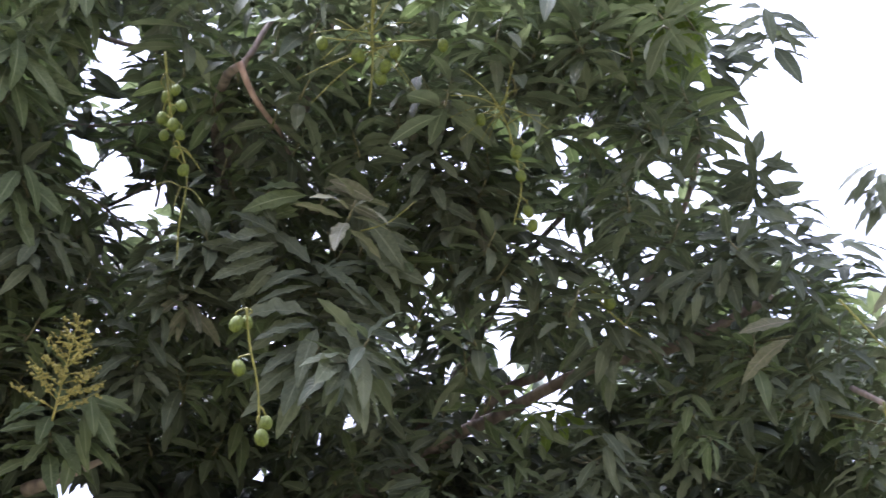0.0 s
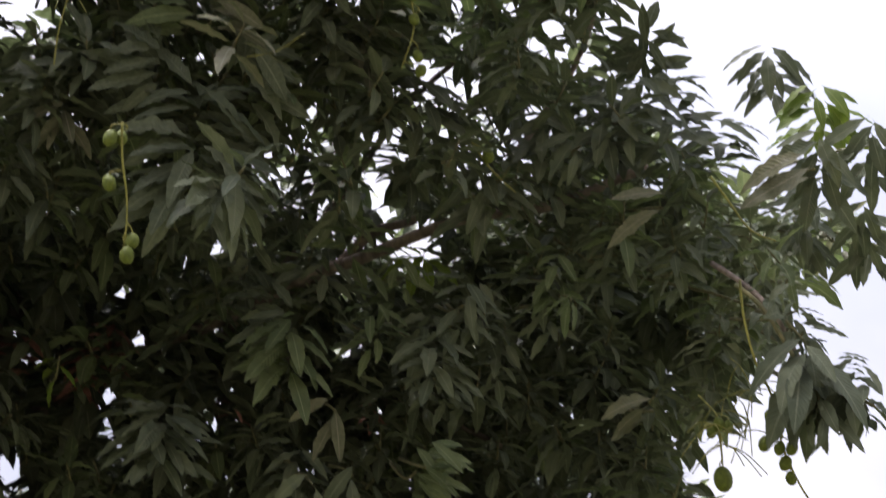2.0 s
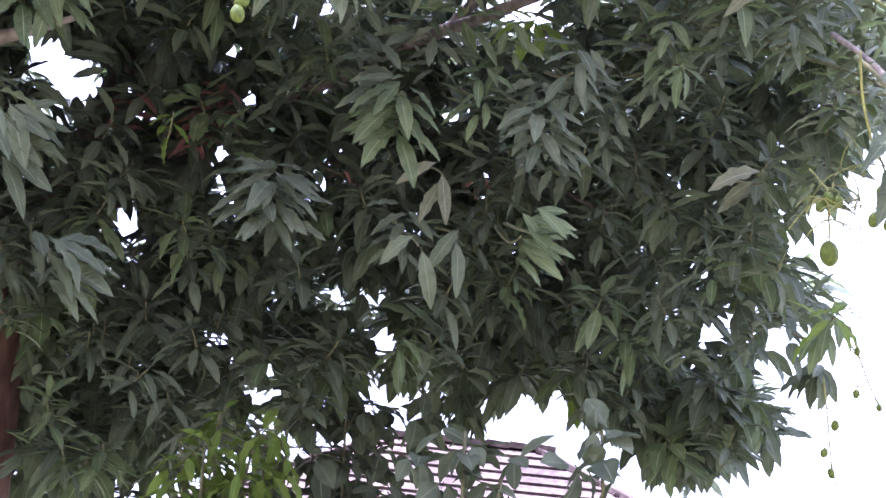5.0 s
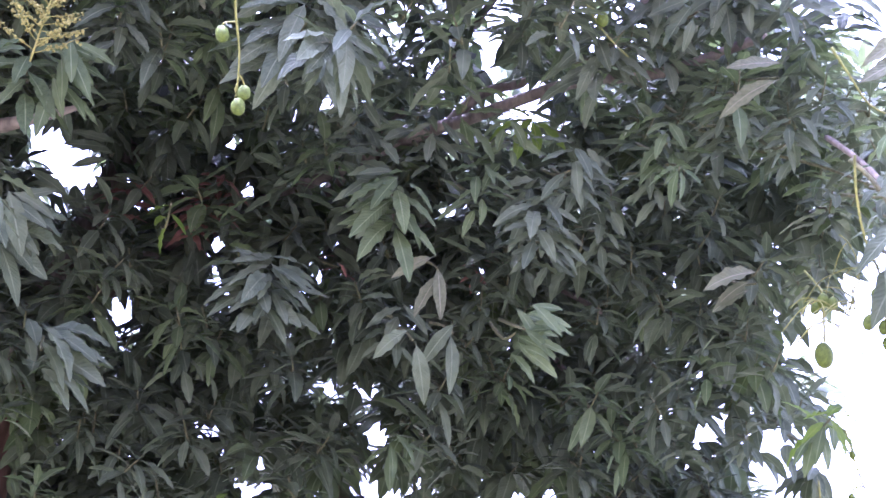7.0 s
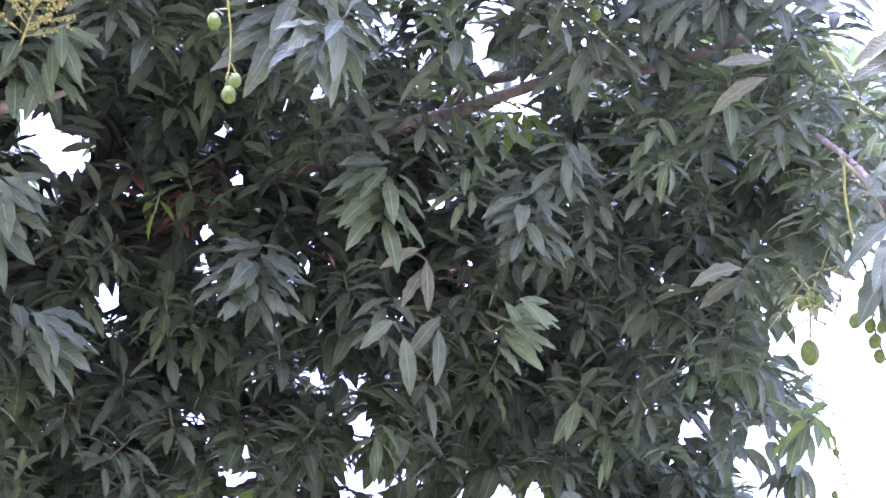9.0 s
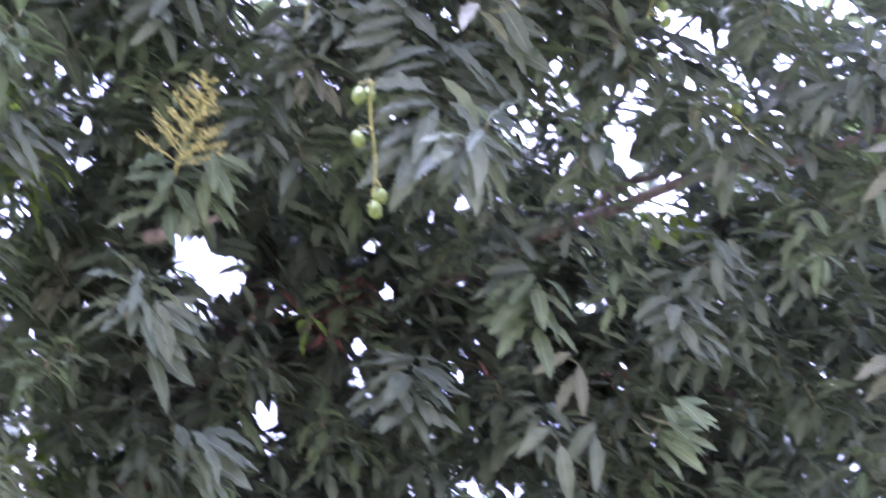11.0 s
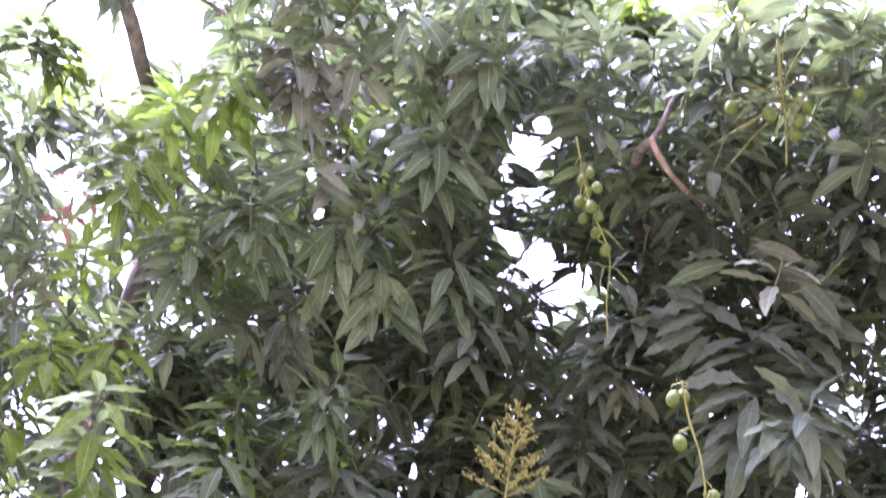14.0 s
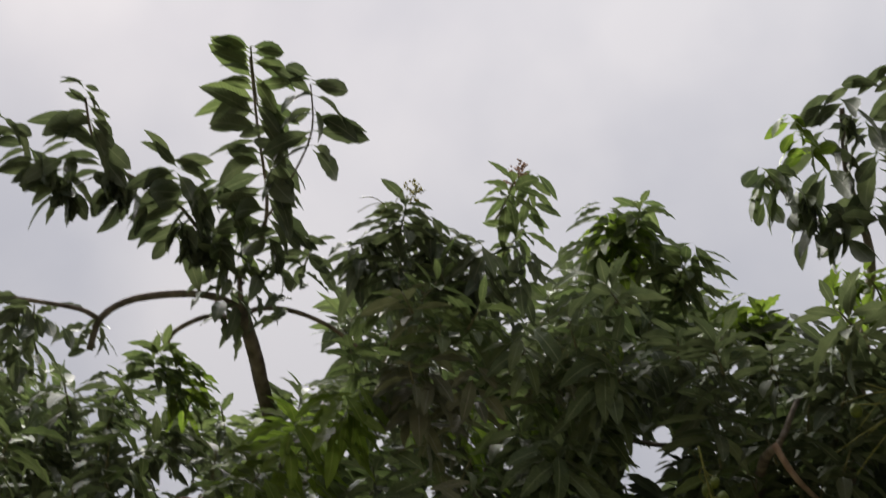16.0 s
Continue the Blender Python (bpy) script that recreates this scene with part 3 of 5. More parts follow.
main.limb(0.028, 0.014, P(-11.1, 34.1, 6.4), P(-11.7, 36.4, 5.5), P(-11.6, 38.4, 4.95), P(-10.8, 39.2, 4.76), label="grey bent branch stub")
main.limb(0.012, 0.007, P(-10.9, 39.3, 4.75), P(-10.1, 38.1, 4.75), P(-9.2, 37.2, 4.85), P(-8.4, 36.5, 5.1), P(-7.6, 35.2, 5.6), mat=BARK_PINK, label="pinkish brown broken branch")
main.limb(0.013, 0.008, P(-10.8, 39.1, 4.77), P(-10.2, 39.9, 4.85), P(-9.5, 41.0, 5.1), P(-8.6, 41.6, 5.6))
main.limb(0.03, 0.012, P(-8.4, 34.3, 5.9), P(-6.3, 41.0, 6.0), P(-5.4, 43.9, 6.0), P(-4.6, 46.5, 6.0), P(-5.2, 49.6, 6.0), P(-4.9, 52.5, 6.0), label="upright brown leader")
main.limb(0.016, 0.008, P(-4.6, 46.5, 6.0), P(-7.5, 48.2, 5.9), P(-10.0, 50.2, 5.9))
main.limb(0.011, 0.006, P(-21.1, 35.4, 6.2), P(-17.9, 35.8, 6.2), P(-14.7, 36.4, 6.2))
main.limb(0.010, 0.005, P(-16.7, 32.6, 6.0), P(-15.3, 33.4, 6.0), P(-13.8, 34.6, 6.0))
main.limb(0.013, 0.007, P(-18.8, 39.5, 6.3), P(-16.1, 39.3, 6.3), P(-12.8, 39.9, 6.3))
main.limb(0.03, 0.012, P(-18.0, 21.0, 5.6), P(-16.7, 21.6, 5.5), P(-15.0, 22.5, 5.5))
main.limb(0.009, 0.005, P(9.7, 27.1, 6.1), P(13.3, 25.0, 6.0), P(18.3, 23.8, 5.6), P(21.1, 22.7, 5.2), mat=TWIG)

# boughs inside the crown
main.limb(0.045, 0.012, fork, P(-10.5, 17.0, 7.6), P(-4.0, 20.5, 7.4), P(3.5, 19.5, 7.2), P(10.0, 17.0, 7.0))
main.limb(0.030, 0.010, P(-4.0, 20.5, 7.4), P(0.5, 26.5, 7.3), P(4.0, 31.5, 7.0), P(8.5, 35.0, 6.7))
main.limb(0.026, 0.009, P(-10.4, 28.0, 7.7), P(-6.0, 31.0, 7.2), P(-1.5, 35.0, 6.7), P(1.0, 39.5, 6.4))
main.limb(0.022, 0.008, P(6.8, 26.8, 6.2), P(10.0, 30.5, 6.3), P(12.5, 34.0, 6.3), P(13.8, 38.0, 6.2))
main.limb(0.020, 0.008, P(3.5, 19.5, 7.2), P(7.5, 15.0, 7.1), P(12.0, 12.0, 7.0))

# limbs of the side tree
crotch = P(-40.4, 41.9, 5.9)
side.limb(0.10, 0.05, foot_b - Vector((0, 0, 0.1)), foot_b + Vector((0.05, -0.1, 1.6)), P(-35.3, 35.3, 6.6), name="trunk", label="brown upright trunk")
side.limb(0.034, 0.030, P(-35.3, 35.3, 6.6), P(-37.8, 38.6, 6.0), P(-39.2, 40.5, 5.9), crotch, label="slim brown leader", name="limb")
side.limb(0.018, 0.014, crotch, P(-41.4, 42.3, 5.9), P(-43.4, 42.2, 5.9), P(-46.3, 41.2, 5.9), P(-47.6, 40.0, 5.9), P(-47.5, 38.6, 5.9))
side.limb(0.012, 0.008, P(-47.6, 39.9, 5.9), P(-48.8, 40.0, 5.9), P(-51.1, 39.6, 5.9), P(-53.8, 39.0, 5.9))
side.limb(0.013, 0.009, crotch, P(-41.3, 41.7, 5.9), P(-42.5, 41.4, 5.9), P(-43.7, 40.5, 5.9), P(-43.9, 39.6, 5.9))
side.limb(0.014, 0.008, crotch, P(-39.8, 42.4, 5.9), P(-38.1, 42.7, 5.9), P(-35.8, 42.5, 5.9), P(-33.6, 41.8, 5.9))
side.limb(0.013, 0.004, crotch, P(-41.3, 43.5, 5.9), P(-40.8, 45.1, 5.9), P(-41.2, 46.9, 5.9), P(-43.1, 49.5, 5.9), P(-45.2, 52.2, 5.9))
side.limb(0.010, 0.005, P(-41.3, 43.5, 5.9), P(-43.2, 44.2, 5.9), P(-46.6, 45.6, 5.9), P(-51.1, 46.0, 5.9), P(-53.5, 47.9, 5.9))
side.limb(0.006, 0.003, P(-41.0, 45.7, 5.9), P(-40.1, 48.2, 5.9), P(-39.8, 50.2, 5.9), P(-40.8, 52.0, 5.9))

side.limb(0.040, 0.012, foot_b + Vector((0.05, -0.1, 1.6)), P(-33.0, 24.0, 6.6), P(-29.0, 30.0, 6.3), P(-26.0, 37.0, 6.2), P(-24.5, 43.0, 6.1))
side.limb(0.030, 0.010, P(-35.3, 35.3, 6.6), P(-32.5, 39.5, 6.3), P(-31.0, 43.5, 6.0), P(-30.5, 46.5, 5.8))
side.limb(0.028, 0.010, foot_b + Vector((0.0, -0.1, 1.4)), P(-40.5, 25.0, 6.4), P(-43.5, 31.0, 6.2), P(-46.0, 35.5, 6.1))

# leaf whorls that stand out, both trees
main.whorl(-5.8, 27.8, 4.5, 17, 0.344, "dark", 150, 400, 0.3)
main.whorl(-6.1, 30.0, 4.6, 15, 0.320, "dark", -30, 210, 0.22)
main.whorl(-8.1, 31.4, 4.7, 12, 0.283, "dark", 110, 250, 0.15)
main.whorl(-4.0, 32.0, 4.7, 12, 0.262, "dark", -60, 90, 0.15)
main.whorl(-6.8, 33.7, 4.75, 5, 0.265, "mid", 165, 215, 0.05)
main.whorl(-6.0, 34.1, 4.7, 4, 0.273, "dusty", -25, 10, 0.05)
main.whorl(-12.0, 30.3, 4.8, 18, 0.278, "dark", -50, 230, 0.1)
main.whorl(-12.1, 29.0, 4.85, 6, 0.192, "dusty", 230, 310, 0.2)
main.whorl(-14.1, 26.6, 4.9, 15, 0.216, "dark", -70, 240, 0.25)
main.whorl(-17.4, 23.4, 4.85, 15, 0.259, "mid", -120, 220, 0.2)
main.whorl(0.2, 33.9, 5.0, 17, 0.267, "dark", 180, 385, 0.3)
main.whorl(-0.4, 35.1, 4.8, 12, 0.212, "dark", 0, 360, 0.1)
main.whorl(15.6, 33.7, 6.0, 15, 0.245, "dark", -15, 345, 0.05, 0.97)
main.whorl(17.4, 39.8, 5.8, 12, 0.283, "dark", -80, 210, 0.55)
main.whorl(14.1, 38.9, 6.0, 14, 0.306, "dark", -90, 120, 0.55)
main.whorl(11.9, 41.2, 5.4, 18, 0.326, "young", 170, 370, 0.6)
main.whorl(5.4, 40.3, 5.0, 10, 0.302, "dark", 150, 370, 0.05)
main.whorl(4.6, 31.6, 5.0, 14, 0.267, "dark", 140, 380, 0.1)
main.whorl(7.9, 27.8, 5.0, 9, 0.267, "dark", 170, 360, 0.25)
main.whorl(16.2, 27.4, 4.8, 2, 0.290, "dusty", 190, 225, 0.1)
main.whorl(23.2, 28.6, 4.6, 3, 0.310, "dusty", 190, 225, 0.15)
main.whorl(12.4, 30.0, 4.9, 5, 0.216, "dark", 200, 280, 0.3)
main.whorl(16.8, 31.7, 5.6, 12, 0.234, "dark", -20, 200, 0.1)
main.whorl(18.9, 29.9, 5.5, 14, 0.255, "dark", -40, 220, 0.2)
main.whorl(13.9, 31.3, 5.5, 14, 0.243, "dark", -30, 210, 0.2)
side.whorl(-20.8, 32.9, 4.9, 12, 0.250, "mid", 150, 380, 0.2)
side.whorl(-19.5, 30.5, 4.9, 12, 0.250, "dark", 150, 390, 0.2)
side.whorl(-22.1, 38.1, 4.9, 14, 0.273, "mid", 180, 400, 0.3)
side.whorl(-20.2, 39.9, 5.0, 14, 0.255, "mid", 180, 400, 0.3)
main.whorl(-0.4, 21.2, 4.9, 14, 0.273, "mid", 140, 340, 0.22)
main.whorl(-1.4, 22.3, 5.0, 10, 0.220, "dark", 60, 230, 0.05)
main.whorl(1.7, 18.5, 5.0, 3, 0.220, "dusty", 230, 300, 0.2)
main.whorl(2.7, 15.9, 5.0, 2, 0.244, "dark", 240, 300, 0.3)
main.whorl(5.4, 16.2, 5.0, 14, 0.209, "mid", 300, 375, 0.1)
main.whorl(6.0, 20.8, 4.9, 12, 0.205, "dark", 180, 370, 0.1)
main.whorl(7.1, 23.2, 4.9, 10, 0.193, "dark", 180, 370, 0.1)
main.whorl(-5.6, 16.8, 4.9, 12, 0.239, "dark", 170, 370, 0.2)
main.whorl(15.6, 19.0, 4.9, 3, 0.227, "dusty", 190, 235, 0.25)
main.whorl(15.3, 31.9, 5.2, 12, 0.241, "dark", 160, 380, 0.1)
main.whorl(13.7, 30.5, 5.1, 12, 0.237, "dark", 150, 380, 0.15)
main.whorl(16.6, 30.2, 5.1, 12, 0.225, "dark", 150, 380, 0.15)
main.whorl(10.7, 30.2, 5.1, 12, 0.225, "dark", 170, 380, 0.2)
main.whorl(23.5, 28.9, 4.7, 10, 0.235, "dark", 180, 330, 0.2)
main.whorl(23.7, 31.0, 5.4, 14, 0.238, "young", 190, 360, 0.5)
main.whorl(21.6, 32.8, 5.8, 14, 0.250, "dark", 180, 370, 0.45)
main.whorl(25.9, 29.3, 4.8, 13, 0.240, "dark", 200, 350, 0.4)
main.whorl(25.2, 26.0, 4.9, 13, 0.225, "dark", 200, 350, 0.6)
main.whorl(22.7, 26.3, 5.0, 13, 0.190, "dark", 170, 350, 0.4)
main.whorl(22.3, 20.5, 4.2, 19, 0.330, "dark", 222, 318, 0.5, 0.3)
main.whorl(22.4, 20.3, 4.28, 12, 0.290, "dark", 235, 310, 0.6, 0.2)
main.whorl(22.0, 22.9, 4.3, 13, 0.140, "dark", 0, 360, 0.3, 0.4)
main.whorl(22.2, 22.0, 4.25, 3, 0.140, "dark", -20, 10, 0.1, 0.4)
main.whorl(23.6, 20.5, 4.25, 6, 0.120, "dark", -10, 60, 0.1, 0.4)
main.whorl(24.4, 19.6, 4.25, 9, 0.170, "dark", 230, 330, 0.5, 0.25)
main.whorl(20.8, 22.6, 4.4, 11, 0.150, "dark", 220, 360, 0.4, 0.25)
main.whorl(-17.0, 17.6, 4.9, 14, 0.275, "dark", -75, 70, 0.3)
main.whorl(-14.3, 12.6, 4.8, 13, 0.311, "dark", -70, 100, 0.25)
main.whorl(-16.2, 24.0, 4.8, 12, 0.245, "mid", -90, 60, 0.35)
main.whorl(-14.1, 26.1, 5.0, 14, 0.220, "dark", 180, 370, 0.15)
main.whorl(-5.7, 16.9, 4.9, 14, 0.250, "dark", 10, 350, 0.1)
main.whorl(1.0, 15.4, 4.8, 2, 0.245, "dark", 225, 310, 0.3)
main.whorl(5.8, 16.4, 4.75, 12, 0.180, "mid", -50, 60, 0.25)
main.whorl(-0.6, 21.4, 4.95, 8, 0.230, "dark", 120, 230, 0.1)
side.whorl(-36.2, 24.8, 4.2, 13, 0.224, "young", 20, 340, 0.05)
side.whorl(-36.0, 23.0, 4.3, 12, 0.220, "young", 160, 380, 0.2)
side.whorl(-38.5, 20.5, 4.3, 12, 0.220, "young", -40, 160, 0.1)
side.whorl(-28.6, 36.2, 4.8, 5, 0.234, "dusty", -35, 70, 0.05)
side.whorl(-28.7, 36.1, 4.85, 7, 0.248, "mid", 140, 240, 0.1)
side.whorl(-28.5, 29.8, 5.1, 10, 0.240, "dark", 230, 330, 0.5)
side.whorl(-23.9, 28.3, 5.2, 9, 0.230, "dark", 170, 300, 0.3)
side.whorl(-19.5, 30.8, 5.1, 12, 0.225, "dark", 100, 380, 0.15)
side.whorl(-22.2, 29.9, 5.2, 10, 0.225, "dark", 160, 370, 0.15)
side.whorl(-33.9, 31.9, 4.9, 12, 0.250, "mid", 180, 380, 0.2)
side.whorl(-30.6, 33.8, 4.9, 14, 0.262, "mid", 180, 380, 0.25)
side.whorl(-37.4, 34.8, 4.8, 14, 0.245, "young", 160, 380, 0.2)
side.whorl(-26.6, 33.8, 4.9, 10, 0.273, "mid", 230, 340, 0.5)
side.whorl(-24.2, 32.4, 4.9, 12, 0.262, "mid", 200, 330, 0.6)
side.whorl(-30.3, 23.4, 4.7, 12, 0.262, "mid", 160, 380, 0.2)
side.whorl(-25.2, 23.8, 4.7, 12, 0.240, "dark", 160, 380, 0.2)
side.whorl(-19.8, 41.9, 5.0, 12, 0.290, "mid", 190, 350, 0.5)
side.whorl(-20.8, 45.1, 5.2, 12, 0.266, "mid", 170, 370, 0.3)
side.whorl(-24.5, 42.8, 5.0, 12, 0.244, "mid", 170, 370, 0.3)
side.whorl(-29.8, 40.5, 5.0, 12, 0.255, "dusty", 170, 370, 0.3)
side.whorl(-33.8, 38.9, 4.9, 14, 0.239, "young", 160, 380, 0.2)
side.whorl(-36.3, 37.2, 4.9, 14, 0.239, "young", 160, 380, 0.2)
main.whorl(-17.4, 42.4, 5.2, 12, 0.266, "dark", 190, 350, 0.5)

# thin sprays across the openings, and the tops
main.whorl(-18.6, 37.6, 6.4, 5, 0.239, "dark", -25, 15, 0.1)
main.whorl(-19.2, 35.8, 6.4, 5, 0.255, "dark", -25, 20, 0.1)
main.whorl(-14.4, 35.5, 6.3, 6, 0.235, "dark", 160, 205, 0.1)
main.whorl(-14.1, 34.0, 6.3, 5, 0.188, "dark", 150, 200, 0.1)
main.whorl(-17.8, 40.5, 6.4, 5, 0.191, "dark", 230, 310, 0.1)
main.whorl(-20.2, 48.3, 5.9, 16, 0.219, "mid", 170, 370, 0.5)
main.whorl(-17.4, 47.4, 5.9, 16, 0.219, "mid", 170, 370, 0.5)
main.whorl(-14.7, 46.7, 5.9, 16, 0.219, "mid", 180, 370, 0.6)
side.whorl(-21.2, 46.6, 5.8, 16, 0.215, "mid", 170, 370, 0.5)
main.whorl(-11.9, 44.5, 5.8, 14, 0.215, "young", 180, 370, 0.6)
main.whorl(-9.5, 43.7, 5.7, 12, 0.212, "dark", 180, 370, 0.5)
side.whorl(-33.6, 46.2, 5.6, 16, 0.221, "dark", 180, 370, 0.6)
side.whorl(-31.0, 47.0, 5.6, 16, 0.221, "dark", 180, 370, 0.6)
side.whorl(-27.6, 46.2, 5.5, 14, 0.230, "dark", 190, 350, 0.8)
side.whorl(-25.0, 49.5, 5.8, 10, 0.188, "mid", 230, 350, 0.6)
side.whorl(-24.9, 46.2, 5.6, 12, 0.208, "dark", 200, 360, 0.6)
side.whorl(-47.9, 36.0, 5.9, 14, 0.192, "dark", 0, 360, 0.3)
side.whorl(-45.8, 37.2, 5.9, 12, 0.192, "dark", 0, 360, 0.3)
side.whorl(-48.1, 34.1, 5.8, 14, 0.202, "dark", 0, 360, 0.3)
side.whorl(-45.2, 34.7, 5.8, 14, 0.202, "dark", 180, 380, 0.4)
side.whorl(-42.0, 36.0, 5.7, 12, 0.198, "dark", 180, 380, 0.5)
side.whorl(-43.2, 34.5, 5.7, 12, 0.198, "dark", 180, 380, 0.5)
side.whorl(-51.4, 38.6, 5.9, 10, 0.219, "dark", 200, 340, 0.6)
side.whorl(-30.0, 40.4, 5.0, 10, 0.232, "dusty", 180, 370, 0.3)
side.whorl(-27.0, 41.0, 5.0, 10, 0.209, "dusty", 180, 370, 0.3)
side.whorl(-33.5, 39.4, 4.95, 14, 0.207, "young", 170, 370, 0.3)
main.whorl(-15.7, 22.4, 6.0, 4, 0.224, "dark", 235, 300, 0.0)
main.whorl(-13.1, 21.0, 6.0, 4, 0.239, "dark", 165, 230, 0.0)
main.whorl(-16.4, 19.2, 6.0, 4, 0.224, "dark", -30, 35, 0.0)
main.whorl(-13.9, 18.5, 6.0, 4, 0.179, "dark", 60, 130, 0.0)
main.whorl(4.2, 24.2, 5.1, 10, 0.178, "mid", 160, 380, 0.2)
main.whorl(5.5, 21.9, 5.1, 10, 0.178, "dark", 160, 380, 0.2)
main.whorl(3.1, 22.2, 5.0, 9, 0.174, "mid", 160, 380, 0.15)
main.whorl(7.6, 23.3, 5.1, 9, 0.178, "dark", 160, 380, 0.2)
main.whorl(11.4, 24.6, 5.1, 10, 0.166, "mid", 160, 380, 0.2)
main.whorl(14.1, 25.4, 5.1, 10, 0.178, "dark", 160, 380, 0.2)
main.whorl(10.9, 23.2, 5.2, 9, 0.157, "dark", 160, 380, 0.2)
main.whorl(16.9, 25.0, 5.0, 10, 0.186, "dark", 160, 380, 0.25)
main.whorl(6.4, 20.1, 5.2, 9, 0.181, "dark", 170, 370, 0.2)
main.whorl(0.9, 23.8, 5.1, 9, 0.189, "dark", 160, 380, 0.15)
main.whorl(-2.8, 24.1, 5.2, 9, 0.181, "dark", 160, 380, 0.15)
main.whorl(0.3, 16.0, 5.2, 8, 0.193, "dark", 170, 370, 0.2)
main.whorl(8.9, 20.8, 5.3, 8, 0.160, "dark", 160, 380, 0.2)
main.whorl(-11.8, 42.4, 5.2, 12, 0.181, "mid", 170, 370, 0.4)
main.whorl(-14.3, 41.6, 5.1, 12, 0.189, "dark", 170, 370, 0.4)
main.whorl(-8.2, 42.3, 5.3, 12, 0.185, "mid", 170, 370, 0.4)
main.whorl(-7.1, 40.1, 5.2, 12, 0.181, "mid", 170, 370, 0.4)
main.whorl(-16.4, 42.7, 5.3, 12, 0.185, "mid", 170, 370, 0.4)
main.whorl(-19.6, 42.7, 5.2, 9, 0.169, "young", 180, 370, 0.3)

# reddish young leaves
side.whorl(-39.8, 33.4, 5.2, 7, 0.13, "flush", 0, 360, 0.2)
main.whorl(-12.2, 19.1, 6.2, 9, 0.17, "flush", -40, 220, 0.2)
main.whorl(-8.4, 20.0, 6.2, 11, 0.17, "flush", -40, 220, 0.2)
main.whorl(-9.2, 18.9, 6.3, 8, 0.16, "flush", 150, 380, 0.2)
main.whorl(3.3, 18.4, 6.0, 5, 0.11, "flush", 180, 380, 0.2)
main.whorl(-2.7, 18.0, 6.0, 4, 0.11, "flush", 180, 380, 0.2)

# shoots that stand out, main tree
main.shoot(-3.5, 28.2, 4.1, (0.45, 0.45, 0.6), 14, 0.225, "dark", 0.65, 0.9, along=0.14)
main.shoot(-4.4, 27.2, 4.1, (0.3, -0.2, 0.5), 5, 0.235, "dark", 0.9, 0.8, along=0.10)
main.shoot(-4.4, 34.0, 4.3, (0.3, 0.6, 0.6), 5, 0.20, "dusty", 0.2, 0.9, along=0.10)
main.shoot(13.9, 28.0, 5.2, (-0.3, 0.6, 0.6), 10, 0.19, "mid", 0.35)
main.shoot(6.0, 30.9, 5.3, (0.1, 0.6, 0.6), 16, 0.22, "dark", 0.45)
main.shoot(13.1, 37.2, 6.0, (0.3, 0.6, 0.3), 14, 0.20, "dark", 0.6)
main.shoot(13.0, 32.8, 5.9, (0.3, 0.6, 0.4), 14, 0.19, "dark", 0.4)
main.shoot(16.6, 28.8, 5.4, (0.0, 0.7, 0.6), 14, 0.20, "dark", 0.35)
main.limb(0.008, 0.004, P(19.4, 24.1, 4.3), P(20.6, 23.0, 4.25), P(22.1, 20.5, 4.2), P(23.1, 20.1, 4.2), P(24.9, 18.9, 4.2), mat=TWIG)
main.shoot(22.2, 21.7, 4.2, (0.3, -0.5, 0.2), 5, 0.12, "dark", 0.8, blades=BROAD, single=True, twig=0.1)
main.shoot(22.8, 18.5, 4.1, (0.1, -0.7, 0.2), 7, 0.20, "dark", 1.3, twig=0.1)
main.shoot(24.2, 18.7, 4.15, (0.3, -0.6, 0.2), 6, 0.15, "dark", 1.2, twig=0.1)
main.shoot(24.8, 18.9, 4.2, (0.5, -0.5, 0.2), 6, 0.12, "dark", 1.0, twig=0.1)
main.shoot(20.9, 25.5, 4.6, (-0.5, 0.5, 0.6), 8, 0.20, "mid", 0.6)
main.shoot(18.2, 11.6, 6.50, (0.0, -0.2, 0.3), 12, 0.234, "dark", 0.9)
main.shoot(18.9, 13.8, 5.1, (0.3, 0.3, 0.3), 12, 0.18, "mid", 0.8)
main.shoot(15.8, 10.2, 6.76, (0.2, 0.1, 0.3), 13, 0.246, "dark", 1.0)
main.shoot(12.9, 8.3, 6.76, (0.0, -0.1, 0.4), 13, 0.257, "dark", 1.2)
main.shoot(14.0, 9.8, 6.89, (0.2, 0.1, 0.4), 13, 0.246, "dark", 1.0)
main.shoot(12.9, 7.4, 6.89, (0.0, -0.5, 0.3), 12, 0.199, "dark", 1.0)
main.shoot(12.0, 8.7, 7.02, (-0.2, -0.3, 0.3), 12, 0.199, "dark", 1.0)
main.shoot(14.7, 8.7, 6.89, (0.2, -0.4, 0.3), 12, 0.199, "dark", 1.0)
main.shoot(10.0, 9.5, 7.02, (0.0, -0.2, 0.3), 12, 0.199, "dark", 1.0)
main.shoot(8.3, 10.3, 6.76, (0.1, 0.2, 0.4), 8, 0.199, "young", 1.2)
main.shoot(5.6, 10.5, 6.89, (0.1, 0.1, 0.4), 12, 0.246, "dark", 1.1)
main.shoot(3.5, 9.6, 7.02, (-0.1, 0.1, 0.4), 11, 0.234, "dark", 1.0)
main.shoot(0.6, 11.7, 5.6, (0.0, 0.3, 0.4), 9, 0.18, "mid", 0.8)
main.shoot(-17.9, 19.3, 4.4, (0.1, 0.6, 0.6), 12, 0.18, "dark", 0.4)
main.shoot(-5.1, 45.9, 5.9, (-0.3, 0.6, 0.3), 12, 0.18, "young", 0.70)
main.shoot(-11.1, 44.7, 5.8, (0.0, 0.9, 0.3), 18, 0.21, "young", 0.59)
main.shoot(-12.9, 44.3, 5.8, (-0.2, 0.7, 0.4), 12, 0.20, "mid", 0.59)
